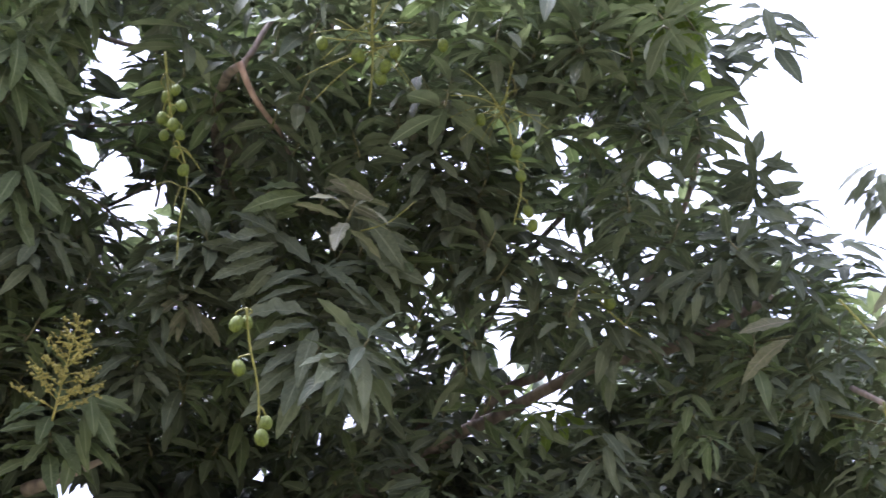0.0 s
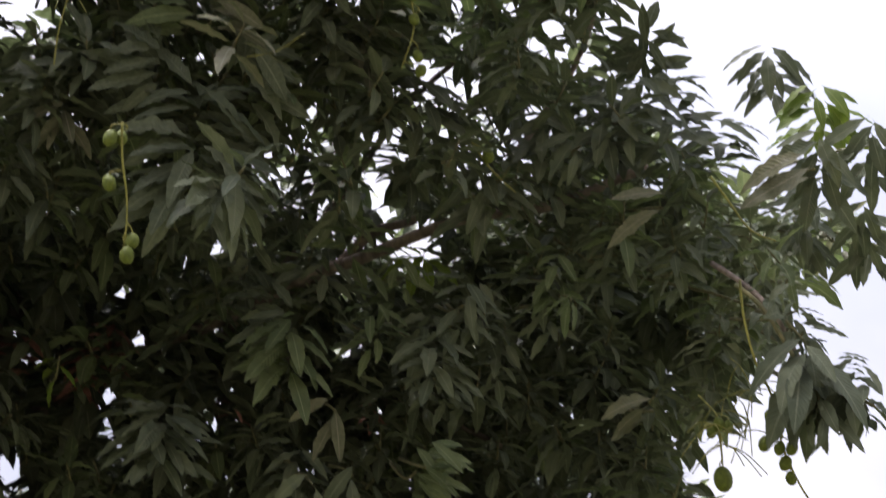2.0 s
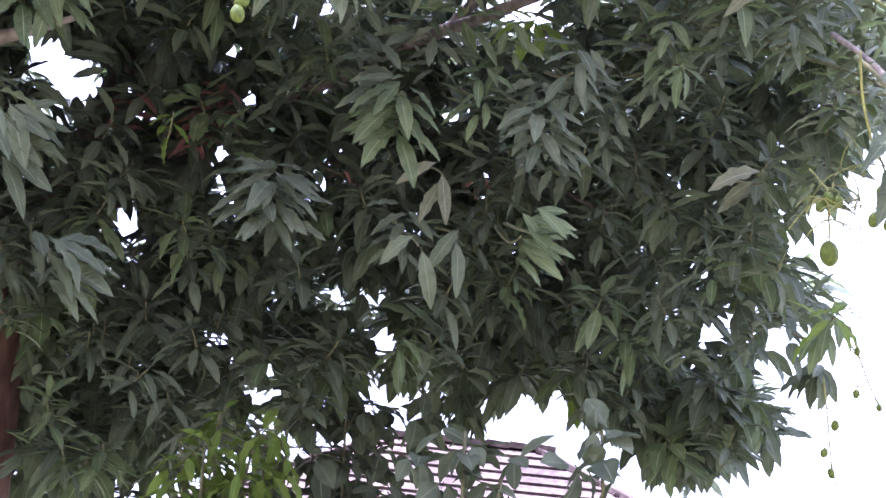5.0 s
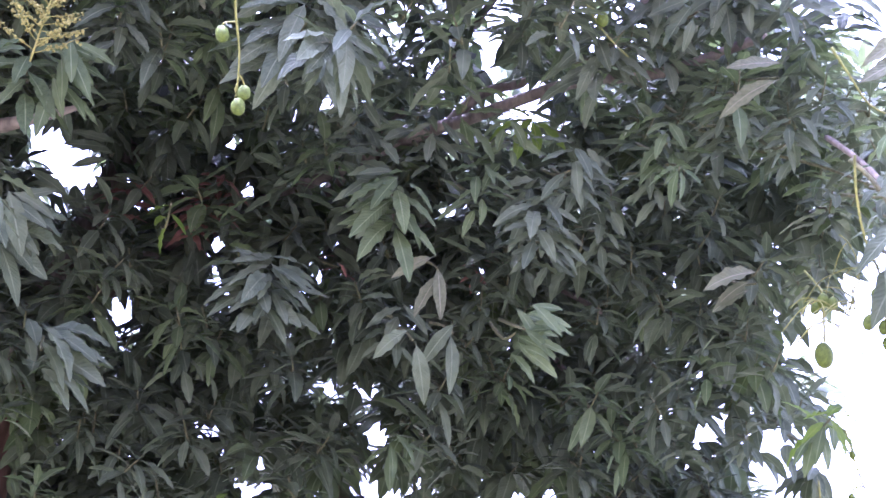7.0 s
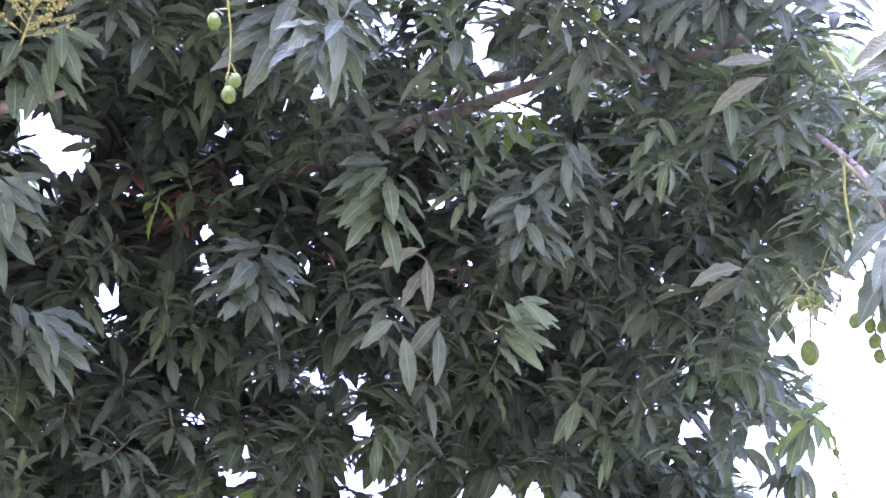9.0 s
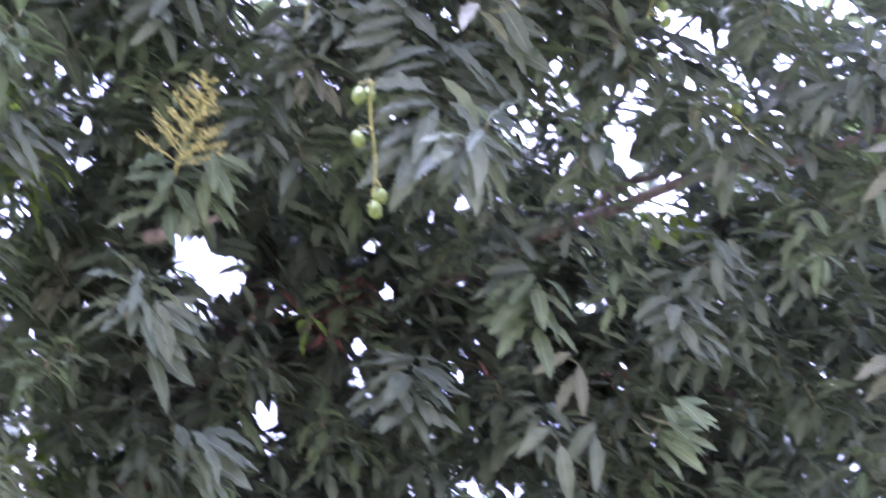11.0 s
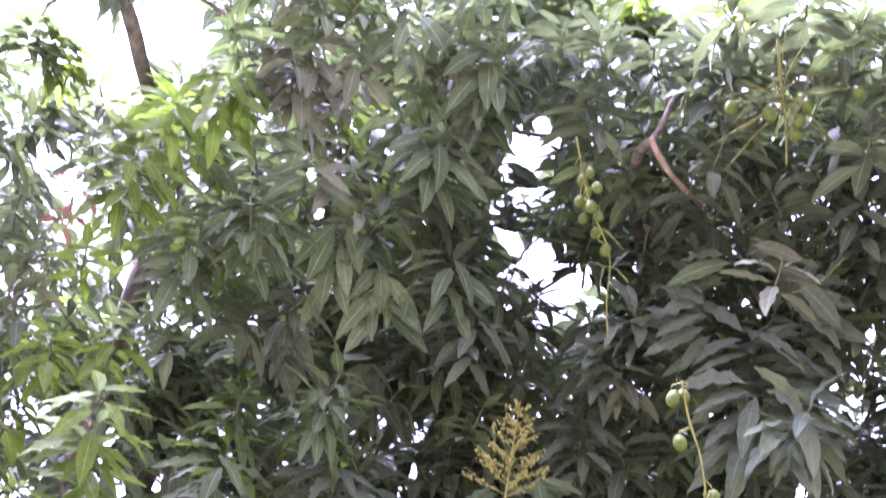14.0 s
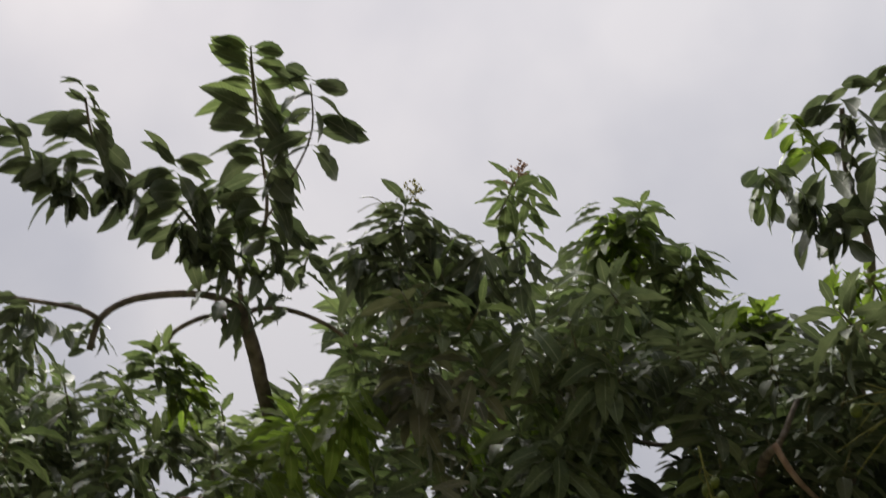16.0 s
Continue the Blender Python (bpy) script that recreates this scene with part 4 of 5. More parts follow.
main.shoot(-8.9, 43.5, 5.8, (0.3, 0.6, 0.3), 14, 0.21, "mid", 0.59)
main.shoot(-19.6, 48.5, 5.9, (-0.1, 0.9, 0.3), 20, 0.20, "young", 0.53)
main.shoot(-18.0, 49.3, 5.9, (0.1, 0.9, 0.2), 14, 0.18, "mid", 0.48)
main.shoot(-15.2, 46.9, 5.9, (0.3, 0.7, 0.3), 16, 0.20, "mid", 0.53)
main.shoot(-20.5, 46.6, 5.9, (-0.3, 0.6, 0.4), 16, 0.20, "mid", 0.59)
main.shoot(-17.4, 45.1, 5.7, (0.0, 0.6, 0.6), 16, 0.20, "mid", 0.59)

# single fresh leaves lit through in the shade
main.shoot(5.4, 25.4, 5.2, (0.0, -0.4, 0.3), 3, 0.14, "young", 1.0, single=False)
main.shoot(12.0, 23.5, 4.8, (0.0, -0.3, 0.5), 4, 0.13, "mid", 1.0, single=False)
main.shoot(-10.3, 19.5, 5.2, (0.0, 0.3, 0.6), 3, 0.14, "young", 0.5, single=False)
main.shoot(5.2, 25.2, 5.2, (0.1, -0.2, 0.5), 4, 0.18, "young", 1.0, single=False)
main.shoot(18.9, 14.0, 4.9, (0.2, 0.2, 0.4), 7, 0.16, "young", 0.8, single=False)

# shoots that stand out, side tree
# leaves along the bare upper branches
side.row([P(-45.4, 52.6, 5.9), P(-44.6, 51.6, 5.9), P(-43.6, 50.4, 5.9)], 21, 0.270, "mid", (-0.15, 0.35), 0.75)
side.row([P(-44.0, 50.7, 5.9), P(-42.7, 49.1, 5.9), P(-41.7, 47.6, 5.9), P(-40.8, 46.0, 5.9)], 29, 0.270, "dark", (0.05, 0.7), 1)
side.row([P(-40.9, 52.3, 5.9), P(-40.1, 51.1, 5.9), P(-39.4, 49.4, 5.9)], 18, 0.281, "dark", (-0.1, 1.0), 0.7)
side.row([P(-54.1, 48.5, 5.9), P(-53.3, 47.8, 5.9), P(-52.4, 47.1, 5.9)], 14, 0.140, "dark", (-0.2, 0.3), 0.7)
side.row([P(-52.8, 47.3, 5.9), P(-51.8, 46.5, 5.9), P(-50.4, 45.4, 5.9)], 22, 0.259, "dark", (0.1, 0.8), 0.9)
side.row([P(-57.3, 45.7, 5.9), P(-55.7, 45.3, 5.9), P(-53.9, 44.7, 5.9), P(-52.7, 44.2, 5.9)], 21, 0.238, "dark", (0.1, 0.9), 0.9)
side.row([P(-52.8, 44.9, 5.9), P(-51.6, 44.0, 5.9)], 10, 0.216, "dark", (0.8, 2.2), 1)
side.row([P(-50.0, 45.6, 5.9), P(-48.5, 45.3, 5.9)], 13, 0.248, "dark", (0.5, 2.0), 1)
side.row([P(-47.5, 47.1, 5.9), P(-46.8, 46.8, 5.9)], 8, 0.162, "dark", (-0.6, 0.2), 1)
side.row([P(-46.9, 46.7, 5.9), P(-45.6, 46.0, 5.9), P(-44.2, 44.5, 5.9)], 22, 0.270, "dark", (0.3, 0.9), 1)
side.row([P(-44.7, 44.9, 5.9), P(-43.6, 44.1, 5.9)], 13, 0.216, "dark", (0.8, 2.4), 1)
side.row([P(-44.2, 47.0, 5.9), P(-42.7, 45.8, 5.9), P(-41.8, 44.6, 5.9)], 19, 0.216, "mid", (0.4, 1.8), 1)
side.row([P(-52.9, 46.1, 5.9), P(-52.8, 44.9, 5.9), P(-52.0, 43.9, 5.9)], 10, 0.24, "dark", (0.3, 1.6), 1)
side.row([P(-49.4, 46.0, 5.9), P(-49.4, 44.7, 5.9)], 7, 0.25, "dark", (0.8, 2.2), 1)
side.row([P(-45.8, 46.0, 5.9), P(-46.2, 44.7, 5.9), P(-44.7, 43.9, 5.9)], 10, 0.25, "dark", (0.4, 1.4), 1)
side.row([P(-43.0, 45.3, 5.9), P(-42.9, 44.3, 5.9), P(-41.6, 43.9, 5.9)], 10, 0.2, "dark", (0.6, 2.2), 1)
side.row([P(-40.8, 45.8, 5.9), P(-40.1, 45.0, 5.9), P(-39.1, 44.2, 5.9)], 10, 0.2, "dark", (0.6, 2.2), 1)
side.row([P(-42.4, 49.9, 5.9), P(-41.1, 48.7, 5.9), P(-40.9, 47.5, 5.9)], 8, 0.2, "dark", (0.4, 1.8), 1)
side.row([P(-51.7, 39.1, 5.9), P(-50.3, 39.2, 5.9), P(-49.2, 39.1, 5.9)], 10, 0.17, "dark", (-0.2, 1.5), 1)
side.row([P(-51.7, 37.5, 5.9), P(-49.8, 37.4, 5.9)], 6, 0.2, "dark", (0.2, 1.0), 1)
side.row([P(-47.6, 40.1, 5.9), P(-47.6, 38.8, 5.9), P(-47.3, 37.7, 5.9)], 10, 0.15, "dark", (0.0, 1.4), 1)
side.row([P(-40.5, 45.9, 5.9), P(-38.9, 45.5, 5.9), P(-37.4, 44.9, 5.9)], 14, 0.162, "dark", (-0.2, 0.8), 1)
main.row([P(-10.5, 50.6, 5.9), P(-9.0, 49.9, 5.9), P(-7.7, 49.2, 5.9)], 15, 0.238, "mid", (0.5, 2.0), 1)
main.row([P(-7.7, 49.2, 5.9), P(-6.3, 48.2, 5.9), P(-5.7, 47.1, 5.9)], 15, 0.248, "dark", (0.4, 1.4), 1)
main.row([P(-5.1, 53.0, 6.0), P(-3.6, 51.8, 6.0), P(-3.2, 50.2, 6.0), P(-4.0, 48.2, 6.0)], 26, 0.292, "dark", (0.1, 1.4), 0.9)
main.row([P(-5.0, 52.7, 6.0), P(-6.5, 51.2, 6.0), P(-6.3, 49.5, 6.0)], 12, 0.259, "dark", (0.4, 1.6), 1)
main.row([P(-8.4, 52.7, 5.9), P(-7.9, 51.7, 5.9), P(-7.3, 50.8, 5.9)], 14, 0.173, "young", (0.2, 0.9), 0.8)
main.row([P(-6.3, 46.4, 5.9), P(-6.2, 45.2, 5.9), P(-5.7, 44.0, 5.9)], 15, 0.162, "young", (0.5, 1.3), 1)
main.row([P(-9.5, 50.4, 5.9), P(-10.6, 49.8, 5.9), P(-10.3, 49.1, 5.9)], 7, 0.22, "mid", (0.8, 2.4), 1)
main.row([P(-7.2, 48.9, 5.9), P(-7.8, 47.6, 5.9)], 5, 0.26, "dark", (0.8, 2.4), 1)
main.row([P(-4.3, 48.4, 5.9), P(-3.5, 47.7, 5.9)], 6, 0.24, "dark", (0.2, 1.0), 1)
main.row([P(-5.1, 53.1, 6.0), P(-3.5, 53.4, 6.0), P(-2.1, 53.4, 6.0)], 6, 0.2, "dark", (-0.3, 0.4), 1)
main.row([P(-1.0, 53.9, 6.0), P(-1.1, 52.4, 6.0), P(-1.3, 51.1, 6.0)], 12, 0.238, "dark", (0.0, 0.8), 0.8)
side.shoot(-42.3, 44.5, 5.9, (-0.1, 0.5, 0.3), 15, 0.22, "dark", 0.81, along=0.3)
side.shoot(-39.9, 44.5, 5.9, (0.2, 0.5, 0.3), 15, 0.21, "dark", 0.75, along=0.3)
side.shoot(-37.7, 45.9, 5.9, (0.1, 0.9, 0.2), 14, 0.16, "dark", 0.42, along=0.3)
side.shoot(-37.6, 44.0, 5.85, (0.2, 0.5, 0.3), 12, 0.18, "dark", 0.90, along=0.2)
# paler and darker sprays lower down
side.shoot(-44.4, 39.3, 5.7, (-0.3, 0.8, 0.3), 12, 0.15, "mid", 0.3, single=False)
side.shoot(-42.9, 39.3, 5.7, (0.2, 0.8, 0.3), 12, 0.15, "mid", 0.3, single=False)
side.shoot(-41.4, 39.0, 5.7, (0.2, 0.8, 0.3), 12, 0.15, "mid", 0.3, single=False)
side.shoot(-40.2, 38.2, 5.7, (-0.4, 0.8, 0.3), 12, 0.15, "mid", 0.3, single=False)
side.shoot(-45.1, 38.2, 5.7, (0.2, 0.8, 0.3), 12, 0.15, "mid", 0.3, single=False)
side.shoot(-45.4, 37.0, 5.7, (-0.1, 0.8, 0.3), 12, 0.15, "mid", 0.3, single=False)
side.shoot(-43.6, 37.6, 5.7, (-0.3, 0.8, 0.3), 12, 0.15, "mid", 0.3, single=False)
side.shoot(-44.9, 35.5, 5.7, (-0.2, 0.8, 0.3), 12, 0.15, "dark", 0.3, single=False)
side.shoot(-42.5, 36.5, 5.7, (-0.1, 0.8, 0.3), 12, 0.15, "dark", 0.3, single=False)
side.shoot(-41.0, 36.7, 5.7, (0.0, 0.8, 0.3), 12, 0.15, "dark", 0.3, single=False)
side.shoot(-43.4, 34.5, 5.7, (0.2, 0.8, 0.3), 12, 0.15, "dark", 0.3, single=False)
side.shoot(-40.0, 35.2, 5.7, (-0.3, 0.8, 0.3), 12, 0.15, "dark", 0.3, single=False)
side.shoot(-42.1, 33.2, 5.7, (0.0, 0.8, 0.3), 12, 0.15, "dark", 0.3, single=False)
side.shoot(-39.3, 37.1, 5.7, (0.2, 0.8, 0.3), 12, 0.15, "dark", 0.3, single=False)
side.shoot(-49.4, 35.6, 6.0, (0.2, 0.6, 0.3), 13, 0.16, "dark", 0.5, single=False)
side.shoot(-47.6, 36.6, 6.0, (-0.2, 0.6, 0.3), 13, 0.16, "dark", 0.5, single=False)
side.shoot(-45.5, 36.5, 6.0, (-0.2, 0.6, 0.3), 13, 0.16, "dark", 0.5, single=False)
side.shoot(-48.1, 34.1, 6.0, (0.1, 0.6, 0.3), 13, 0.16, "dark", 0.5, single=False)
side.shoot(-45.9, 35.0, 6.0, (0.0, 0.6, 0.3), 13, 0.16, "dark", 0.5, single=False)
side.shoot(-43.8, 36.7, 6.0, (0.2, 0.6, 0.3), 13, 0.16, "dark", 0.5, single=False)
side.shoot(-41.7, 37.3, 6.0, (-0.2, 0.6, 0.3), 13, 0.16, "dark", 0.5, single=False)
side.shoot(-41.8, 34.6, 6.0, (0.0, 0.6, 0.3), 13, 0.16, "dark", 0.5, single=False)
side.shoot(-50.6, 36.6, 6.0, (0.3, 0.6, 0.3), 13, 0.16, "dark", 0.5, single=False)
side.shoot(-47.0, 33.0, 6.0, (0.0, 0.6, 0.3), 13, 0.16, "dark", 0.5, single=False)
side.shoot(-44.1, 34.0, 6.0, (0.1, 0.6, 0.3), 13, 0.16, "dark", 0.5, single=False)
side.shoot(-30.9, 41.7, 4.9, (-0.3, 0.5, 0.5), 4, 0.17, "dusty", 0.5, single=False)
side.shoot(-28.9, 38.8, 4.9, (-0.2, 0.5, 0.5), 4, 0.17, "dusty", 0.5, single=False)
side.shoot(-26.9, 36.7, 4.9, (0.4, 0.5, 0.5), 4, 0.17, "dusty", 0.5, single=False)
side.shoot(-25.5, 35.9, 4.9, (0.3, 0.5, 0.5), 4, 0.17, "dusty", 0.5, single=False)
side.shoot(-32.8, 48.2, 5.6, (0.0, 0.9, 0.3), 16, 0.19, "dark", 0.42)
side.shoot(-35.0, 46.2, 5.6, (-0.3, 0.7, 0.4), 17, 0.21, "dark", 0.70)
side.shoot(-32.4, 45.8, 5.5, (0.0, 0.6, 0.5), 17, 0.21, "dark", 0.75)
side.shoot(-29.6, 47.2, 5.6, (0.2, 0.7, 0.4), 17, 0.20, "dark", 0.64)
side.shoot(-27.3, 46.0, 5.5, (0.2, 0.5, 0.4), 16, 0.22, "dark", 0.81)
side.shoot(-26.2, 49.9, 5.7, (0.2, 1.0, 0.1), 11, 0.17, "mid", 0.48)
side.shoot(-25.2, 48.0, 5.7, (0.4, 0.7, 0.2), 11, 0.19, "mid", 0.81)
side.shoot(-44.0, 39.8, 5.7, (0.0, 1.0, 0.3), 12, 0.18, "mid", 0.17)
side.shoot(-42.4, 39.0, 5.7, (0.1, 0.8, 0.4), 14, 0.18, "young", 0.33)
side.shoot(-51.0, 39.5, 5.9, (-0.2, 0.5, 0.2), 9, 0.17, "dark", 0.61, along=0.3)
side.shoot(-47.9, 39.0, 5.9, (0.0, -0.3, 0.2), 9, 0.17, "dark", 0.50, along=0.3)
side.shoot(-51.3, 37.9, 5.9, (-0.2, 0.2, 0.2), 10, 0.19, "dark", 0.50, along=0.3)
side.shoot(-31.4, 20.4, 4.4, (0.0, 0.9, 0.4), 11, 0.17, "young", 0.3)
side.shoot(-31.4, 35.1, 4.8, (-0.2, 0.8, 0.5), 10, 0.19, "mid", 0.4)
side.shoot(-38.9, 27.8, 4.8, (-0.1, 0.8, 0.5), 12, 0.18, "young", 0.5)
side.shoot(-36.2, 28.6, 4.8, (0.0, 0.8, 0.5), 10, 0.17, "young", 0.5)
side.shoot(-25.9, 27.5, 4.6, (0.2, 0.5, 0.6), 14, 0.22, "mid", 0.5)
side.shoot(-39.9, 33.4, 5.2, (0.0, 0.9, 0.4), 7, 0.10, "flush", 0.3)
side.shoot(-32.1, 41.3, 5.1, (0.1, 0.8, 0.5), 12, 0.18, "dark", 0.5)

# the crowns' filling
CROWN_A = [(-5.9, 43.6), (12.5, 43.0), (13.5, 39.7), (13.5, 36.2), (12.6, 33.7), (14.2, 31.5), (17.6, 29.9), (23.6, 27.1), (24.5, 26.8), (21.2, 23.7),
           (19.0, 21.2), (17.4, 18.0), (17.9, 14.3), (18.2, 14.2), (16.1, 9.5), (13.2, 7.4), (11.2, 9.1), (8.7, 10.3), (5.9, 10.1),
           (1.9, 10.9), (-1.3, 9.6), (-4.5, 8.3), (-8.0, 6.9), (-8.9, 2.9), (-16.1, 2.1), (-22.6, 21.5), (-25.7, 33.7), (-20.8, 39.5),
           (-23.1, 39.7), (-23.8, 45.8), (-20.5, 47.3), (-16.1, 47.4), (-14.2, 44.3), (-9.6, 43.3), (-5.9, 43.2), (-1.8, 45.5)]
CROWN_B = [(-55.8, 34.7), (-45.2, 38.3), (-41.8, 37.7), (-38.7, 37.5), (-35.7, 40.5), (-35.1, 44.5), (-31.5, 46.4), (-26.3, 46.3), (-22.4, 44.9),
           (-21.0, 39.8), (-18.9, 34.9), (-17.9, 27.8), (-20.5, 20.7), (-19.1, 9.6), (-27.3, 8.1), (-47.7, 21.0)]
UPPER, LOWER = (-66, 24, 26, 58), (-66, 24, 5, 26)
main.crown(CROWN_A, 310, 5.0, 6.2, {"dark": 6, "mid": 3, "dusty": 0.4}, (0.145, 0.19), box=UPPER)
main.crown(CROWN_A, 250, 5.7, 6.8, {"dark": 6, "mid": 1.5}, (0.155, 0.20), box=LOWER)
main.crown(CROWN_A, 250, 6.2, 7.4, {"dark": 8, "mid": 2}, (0.155, 0.20), box=UPPER)
main.crown(CROWN_A, 260, 6.4, 7.6, {"dark": 8, "mid": 1}, (0.155, 0.20), box=LOWER)
main.crown(CROWN_A, 420, 7.4, 9.2, {"dark": 8, "mid": 1}, (0.18, 0.23))
main.crown(CROWN_A, 620, 7.2, 10.2, {"dark": 1}, (0.18, 0.23), box=(-20, 21, 6, 28))
main.crown(CROWN_A, 330, 9.4, 11.5, {"dark": 1}, (0.24, 0.30), box=(-20, 21, 6, 24))
main.crown(CROWN_A, 80, 4.7, 5.2, {"dark": 6, "mid": 1}, (0.145, 0.18), box=(-14, 12, 29, 44))
# foliage added overhead to shade the near whorls and the inside
main.crown([(-8.0, 45.0), (-8.0, 39.0), (9.0, 38.0), (11.0, 46.0)], 26, 4.5, 5.0, {"dark": 6, "mid": 2}, (0.16, 0.20), box=(-9, 12, 37, 47))
# next call: made-up crown above the view, blocks light from overhead
main.crown([(1.5, 43.5), (12.0, 43.5), (15.0, 50.0), (22.0, 62.0), (8.0, 66.0), (5.5, 54.0)], 70, 4.6, 7.4, {"dark": 6, "mid": 3}, (0.17, 0.22), box=(0, 24, 43, 67))
main.crown(CROWN_A, 14, 5.0, 7.0, {"dark": 4, "mid": 2}, (0.145, 0.19), box=(-7, 2, 38, 45))
for _ in range(80):  # the shaded inside beside the trunk
    main.shoot(main.rng.uniform(-16.7, -9.2), main.rng.uniform(2.6, 12.6), main.rng.uniform(7.6, 9.2),
               (main.rng.uniform(-0.6, 0.6), 0.6, 0.3), 15, 0.20, "dark", 0.4, 1.0, False, 0.16, PLAIN)
for az, el, wide in ((-5.6, 24.2, 1.0), (-8.2, 22.3, 1.0), (8.3, 35.8, 1.4), (10.1, 34.2, 1.4), (12.8, 9.3, 1.2), (11.6, 28.0, 1.0), (1.3, 31.3, 0.8), (4.6, 36.5, 1.0)):
    for _ in range(7):  # thicker places deep in the crown
        main.shoot(az + main.rng.uniform(-wide, wide), el + main.rng.uniform(-wide, wide) + 0.6, main.rng.uniform(6.2, 8.2),
                   (main.rng.uniform(-0.6, 0.6), 0.5, 0.3), 14, 0.19, "dark", 0.6, 1.0, False, 0.16, WIDE)
for az, el, wide in ((-33.3, 28.4, 1.2), (-33.0, 26.6, 1.0), (-28.0, 35.2, 0.8), (-22.4, 35.3, 0.8)):
    for _ in range(8):
        side.shoot(az + side.rng.uniform(-wide, wide), el + side.rng.uniform(-wide, wide) + 0.6, side.rng.uniform(6.2, 7.6),
                   (side.rng.uniform(-0.6, 0.6), 0.5, 0.3), 14, 0.18, "dark", 0.6, 1.0, False, 0.16, WIDE)
side.crown(CROWN_B, 310, 4.9, 6.2, {"dark": 4, "mid": 4.5, "young": 1.5, "dusty": 0.3}, (0.145, 0.19))
side.crown(CROWN_B, 250, 6.0, 7.2, {"dark": 4, "mid": 5, "young": 0.5}, (0.155, 0.20))
side.crown(CROWN_B, 200, 7.2, 8.8, {"dark": 8, "mid": 2}, (0.18, 0.23))
side.crown(CROWN_B, 170, 8.8, 10.4, {"dark": 1}, (0.24, 0.30), box=(-66, -16, 8, 37))
side.crown(CROWN_B, 90, 6.4, 8.6, {"dark": 6, "mid": 2}, (0.17, 0.22), box=(-66, -16, 10, 33))

# fruit and flowers
main.fruit([P(-9.4, 29.2, 3.8), P(-9.1, 27.7, 3.8), P(-8.6, 26.1, 3.8), P(-8.4, 24.5, 3.8), P(-8.5, 23.8, 3.8)],
           [P(-9.8, 28.5, 3.8), P(-9.3, 28.6, 3.82), P(-9.5, 26.7, 3.8), P(-8.1, 24.5, 3.8), P(-8.2, 23.9, 3.78)], r=0.003, size=0.049)
main.fruit([P(-3.9, 43.0, 4.4), P(-3.9, 40.9, 4.4), P(-3.8, 39.7, 4.4), P(-3.9, 37.9, 4.4)],
           [P(-4.6, 40.0, 4.4), P(-2.6, 40.2, 4.4), P(-3.1, 39.6, 4.4), P(-3.4, 39.1, 4.4), P(-6.6, 40.4, 4.4), P(-0.0, 40.5, 4.4)], size=0.055)
main.fruit([P(-14.8, 39.3, 4.4), P(-14.3, 37.5, 4.4), P(-13.8, 36.2, 4.4), P(-12.9, 34.4, 4.4), P(-13.0, 32.5, 4.4), P(-12.9, 30.9, 4.4)],
           [P(-14.0, 37.8, 4.4), P(-14.5, 36.6, 4.4), P(-14.1, 37.0, 4.5), P(-13.5, 36.0, 4.4), P(-14.2, 36.5, 4.48), P(-13.1, 34.6, 4.4), P(-14.4, 37.5, 4.45), P(-13.6, 37.2, 4.35), P(-13.9, 36.4, 4.35), P(-14.3, 35.9, 4.45), P(-13.6, 35.3, 4.45)], r=0.003, size=0.046)
main.fruit([P(2.5, 38.5, 4.45), P(3.3, 37.3, 4.45), P(3.7, 36.0, 4.45), P(4.0, 34.6, 4.45), P(3.5, 32.9, 4.45)],
           [P(2.0, 37.4, 4.45), P(3.8, 36.0, 4.45), P(4.0, 35.0, 4.45), P(4.3, 33.5, 4.45), P(4.5, 32.9, 4.45)], r=0.003, size=0.05)
main.fruit([P(0.5, 41.2, 5.6), P(0.6, 40.5, 5.6), P(0.5, 39.8, 5.6)], [P(0.5, 40.0, 5.6), P(2.3, 39.8, 5.6)])
main.fruit([P(7.0, 30.3, 4.85), P(8.1, 29.0, 4.85), P(9.4, 28.0, 4.85)], [P(8.0, 29.5, 4.85)], r=0.003)
main.fruit([P(18.5, 28.6, 4.5), P(19.3, 27.5, 4.5), P(20.2, 26.3, 4.5), P(21.3, 25.8, 4.5)], [], r=0.0035)
main.fruit([P(19.6, 24.3, 4.15), P(19.7, 22.7, 4.15), P(20.1, 20.9, 4.15), P(20.7, 19.5, 4.18), P(21.0, 17.6, 4.2), P(21.6, 16.0, 4.2), P(22.2, 15.1, 4.2), P(23.2, 14.6, 4.2)],
           [P(20.6, 18.7, 4.2), P(20.3, 17.6, 4.2), P(20.9, 17.4, 4.2), P(21.4, 17.4, 4.2), P(21.1, 16.8, 4.2), P(21.3, 16.2, 4.2)], r=0.0035, size=0.048)
main.fruit([P(23.4, 20.4, 4.25), P(24.5, 19.4, 4.25), P(25.4, 18.2, 4.25), P(25.8, 17.4, 4.25)], [P(25.7, 17.0, 4.25), P(26.2, 17.2, 4.25)], r=0.003, size=0.05)
main.fruit([P(17.6, 19.6, 4.5), P(18.1, 19.1, 4.45), P(18.4, 18.7, 4.4)], [P(18.4, 18.4, 4.4), P(18.8, 18.3, 4.4), P(18.1, 18.1, 4.4)], r=0.003, size=0.045)
main.limb(0.011, 0.006, P(18.4, 25.0, 4.9), P(19.9, 24.0, 4.6), P(21.1, 22.7, 4.35), P(22.1, 20.6, 4.25), label="thin dark hanging twig", name="twig")
main.side_twigs([P(18.8, 19.5, 4.3), P(18.2, 18.4, 4.35), P(18.6, 17.6, 4.35)], 14, 0.17, 8)
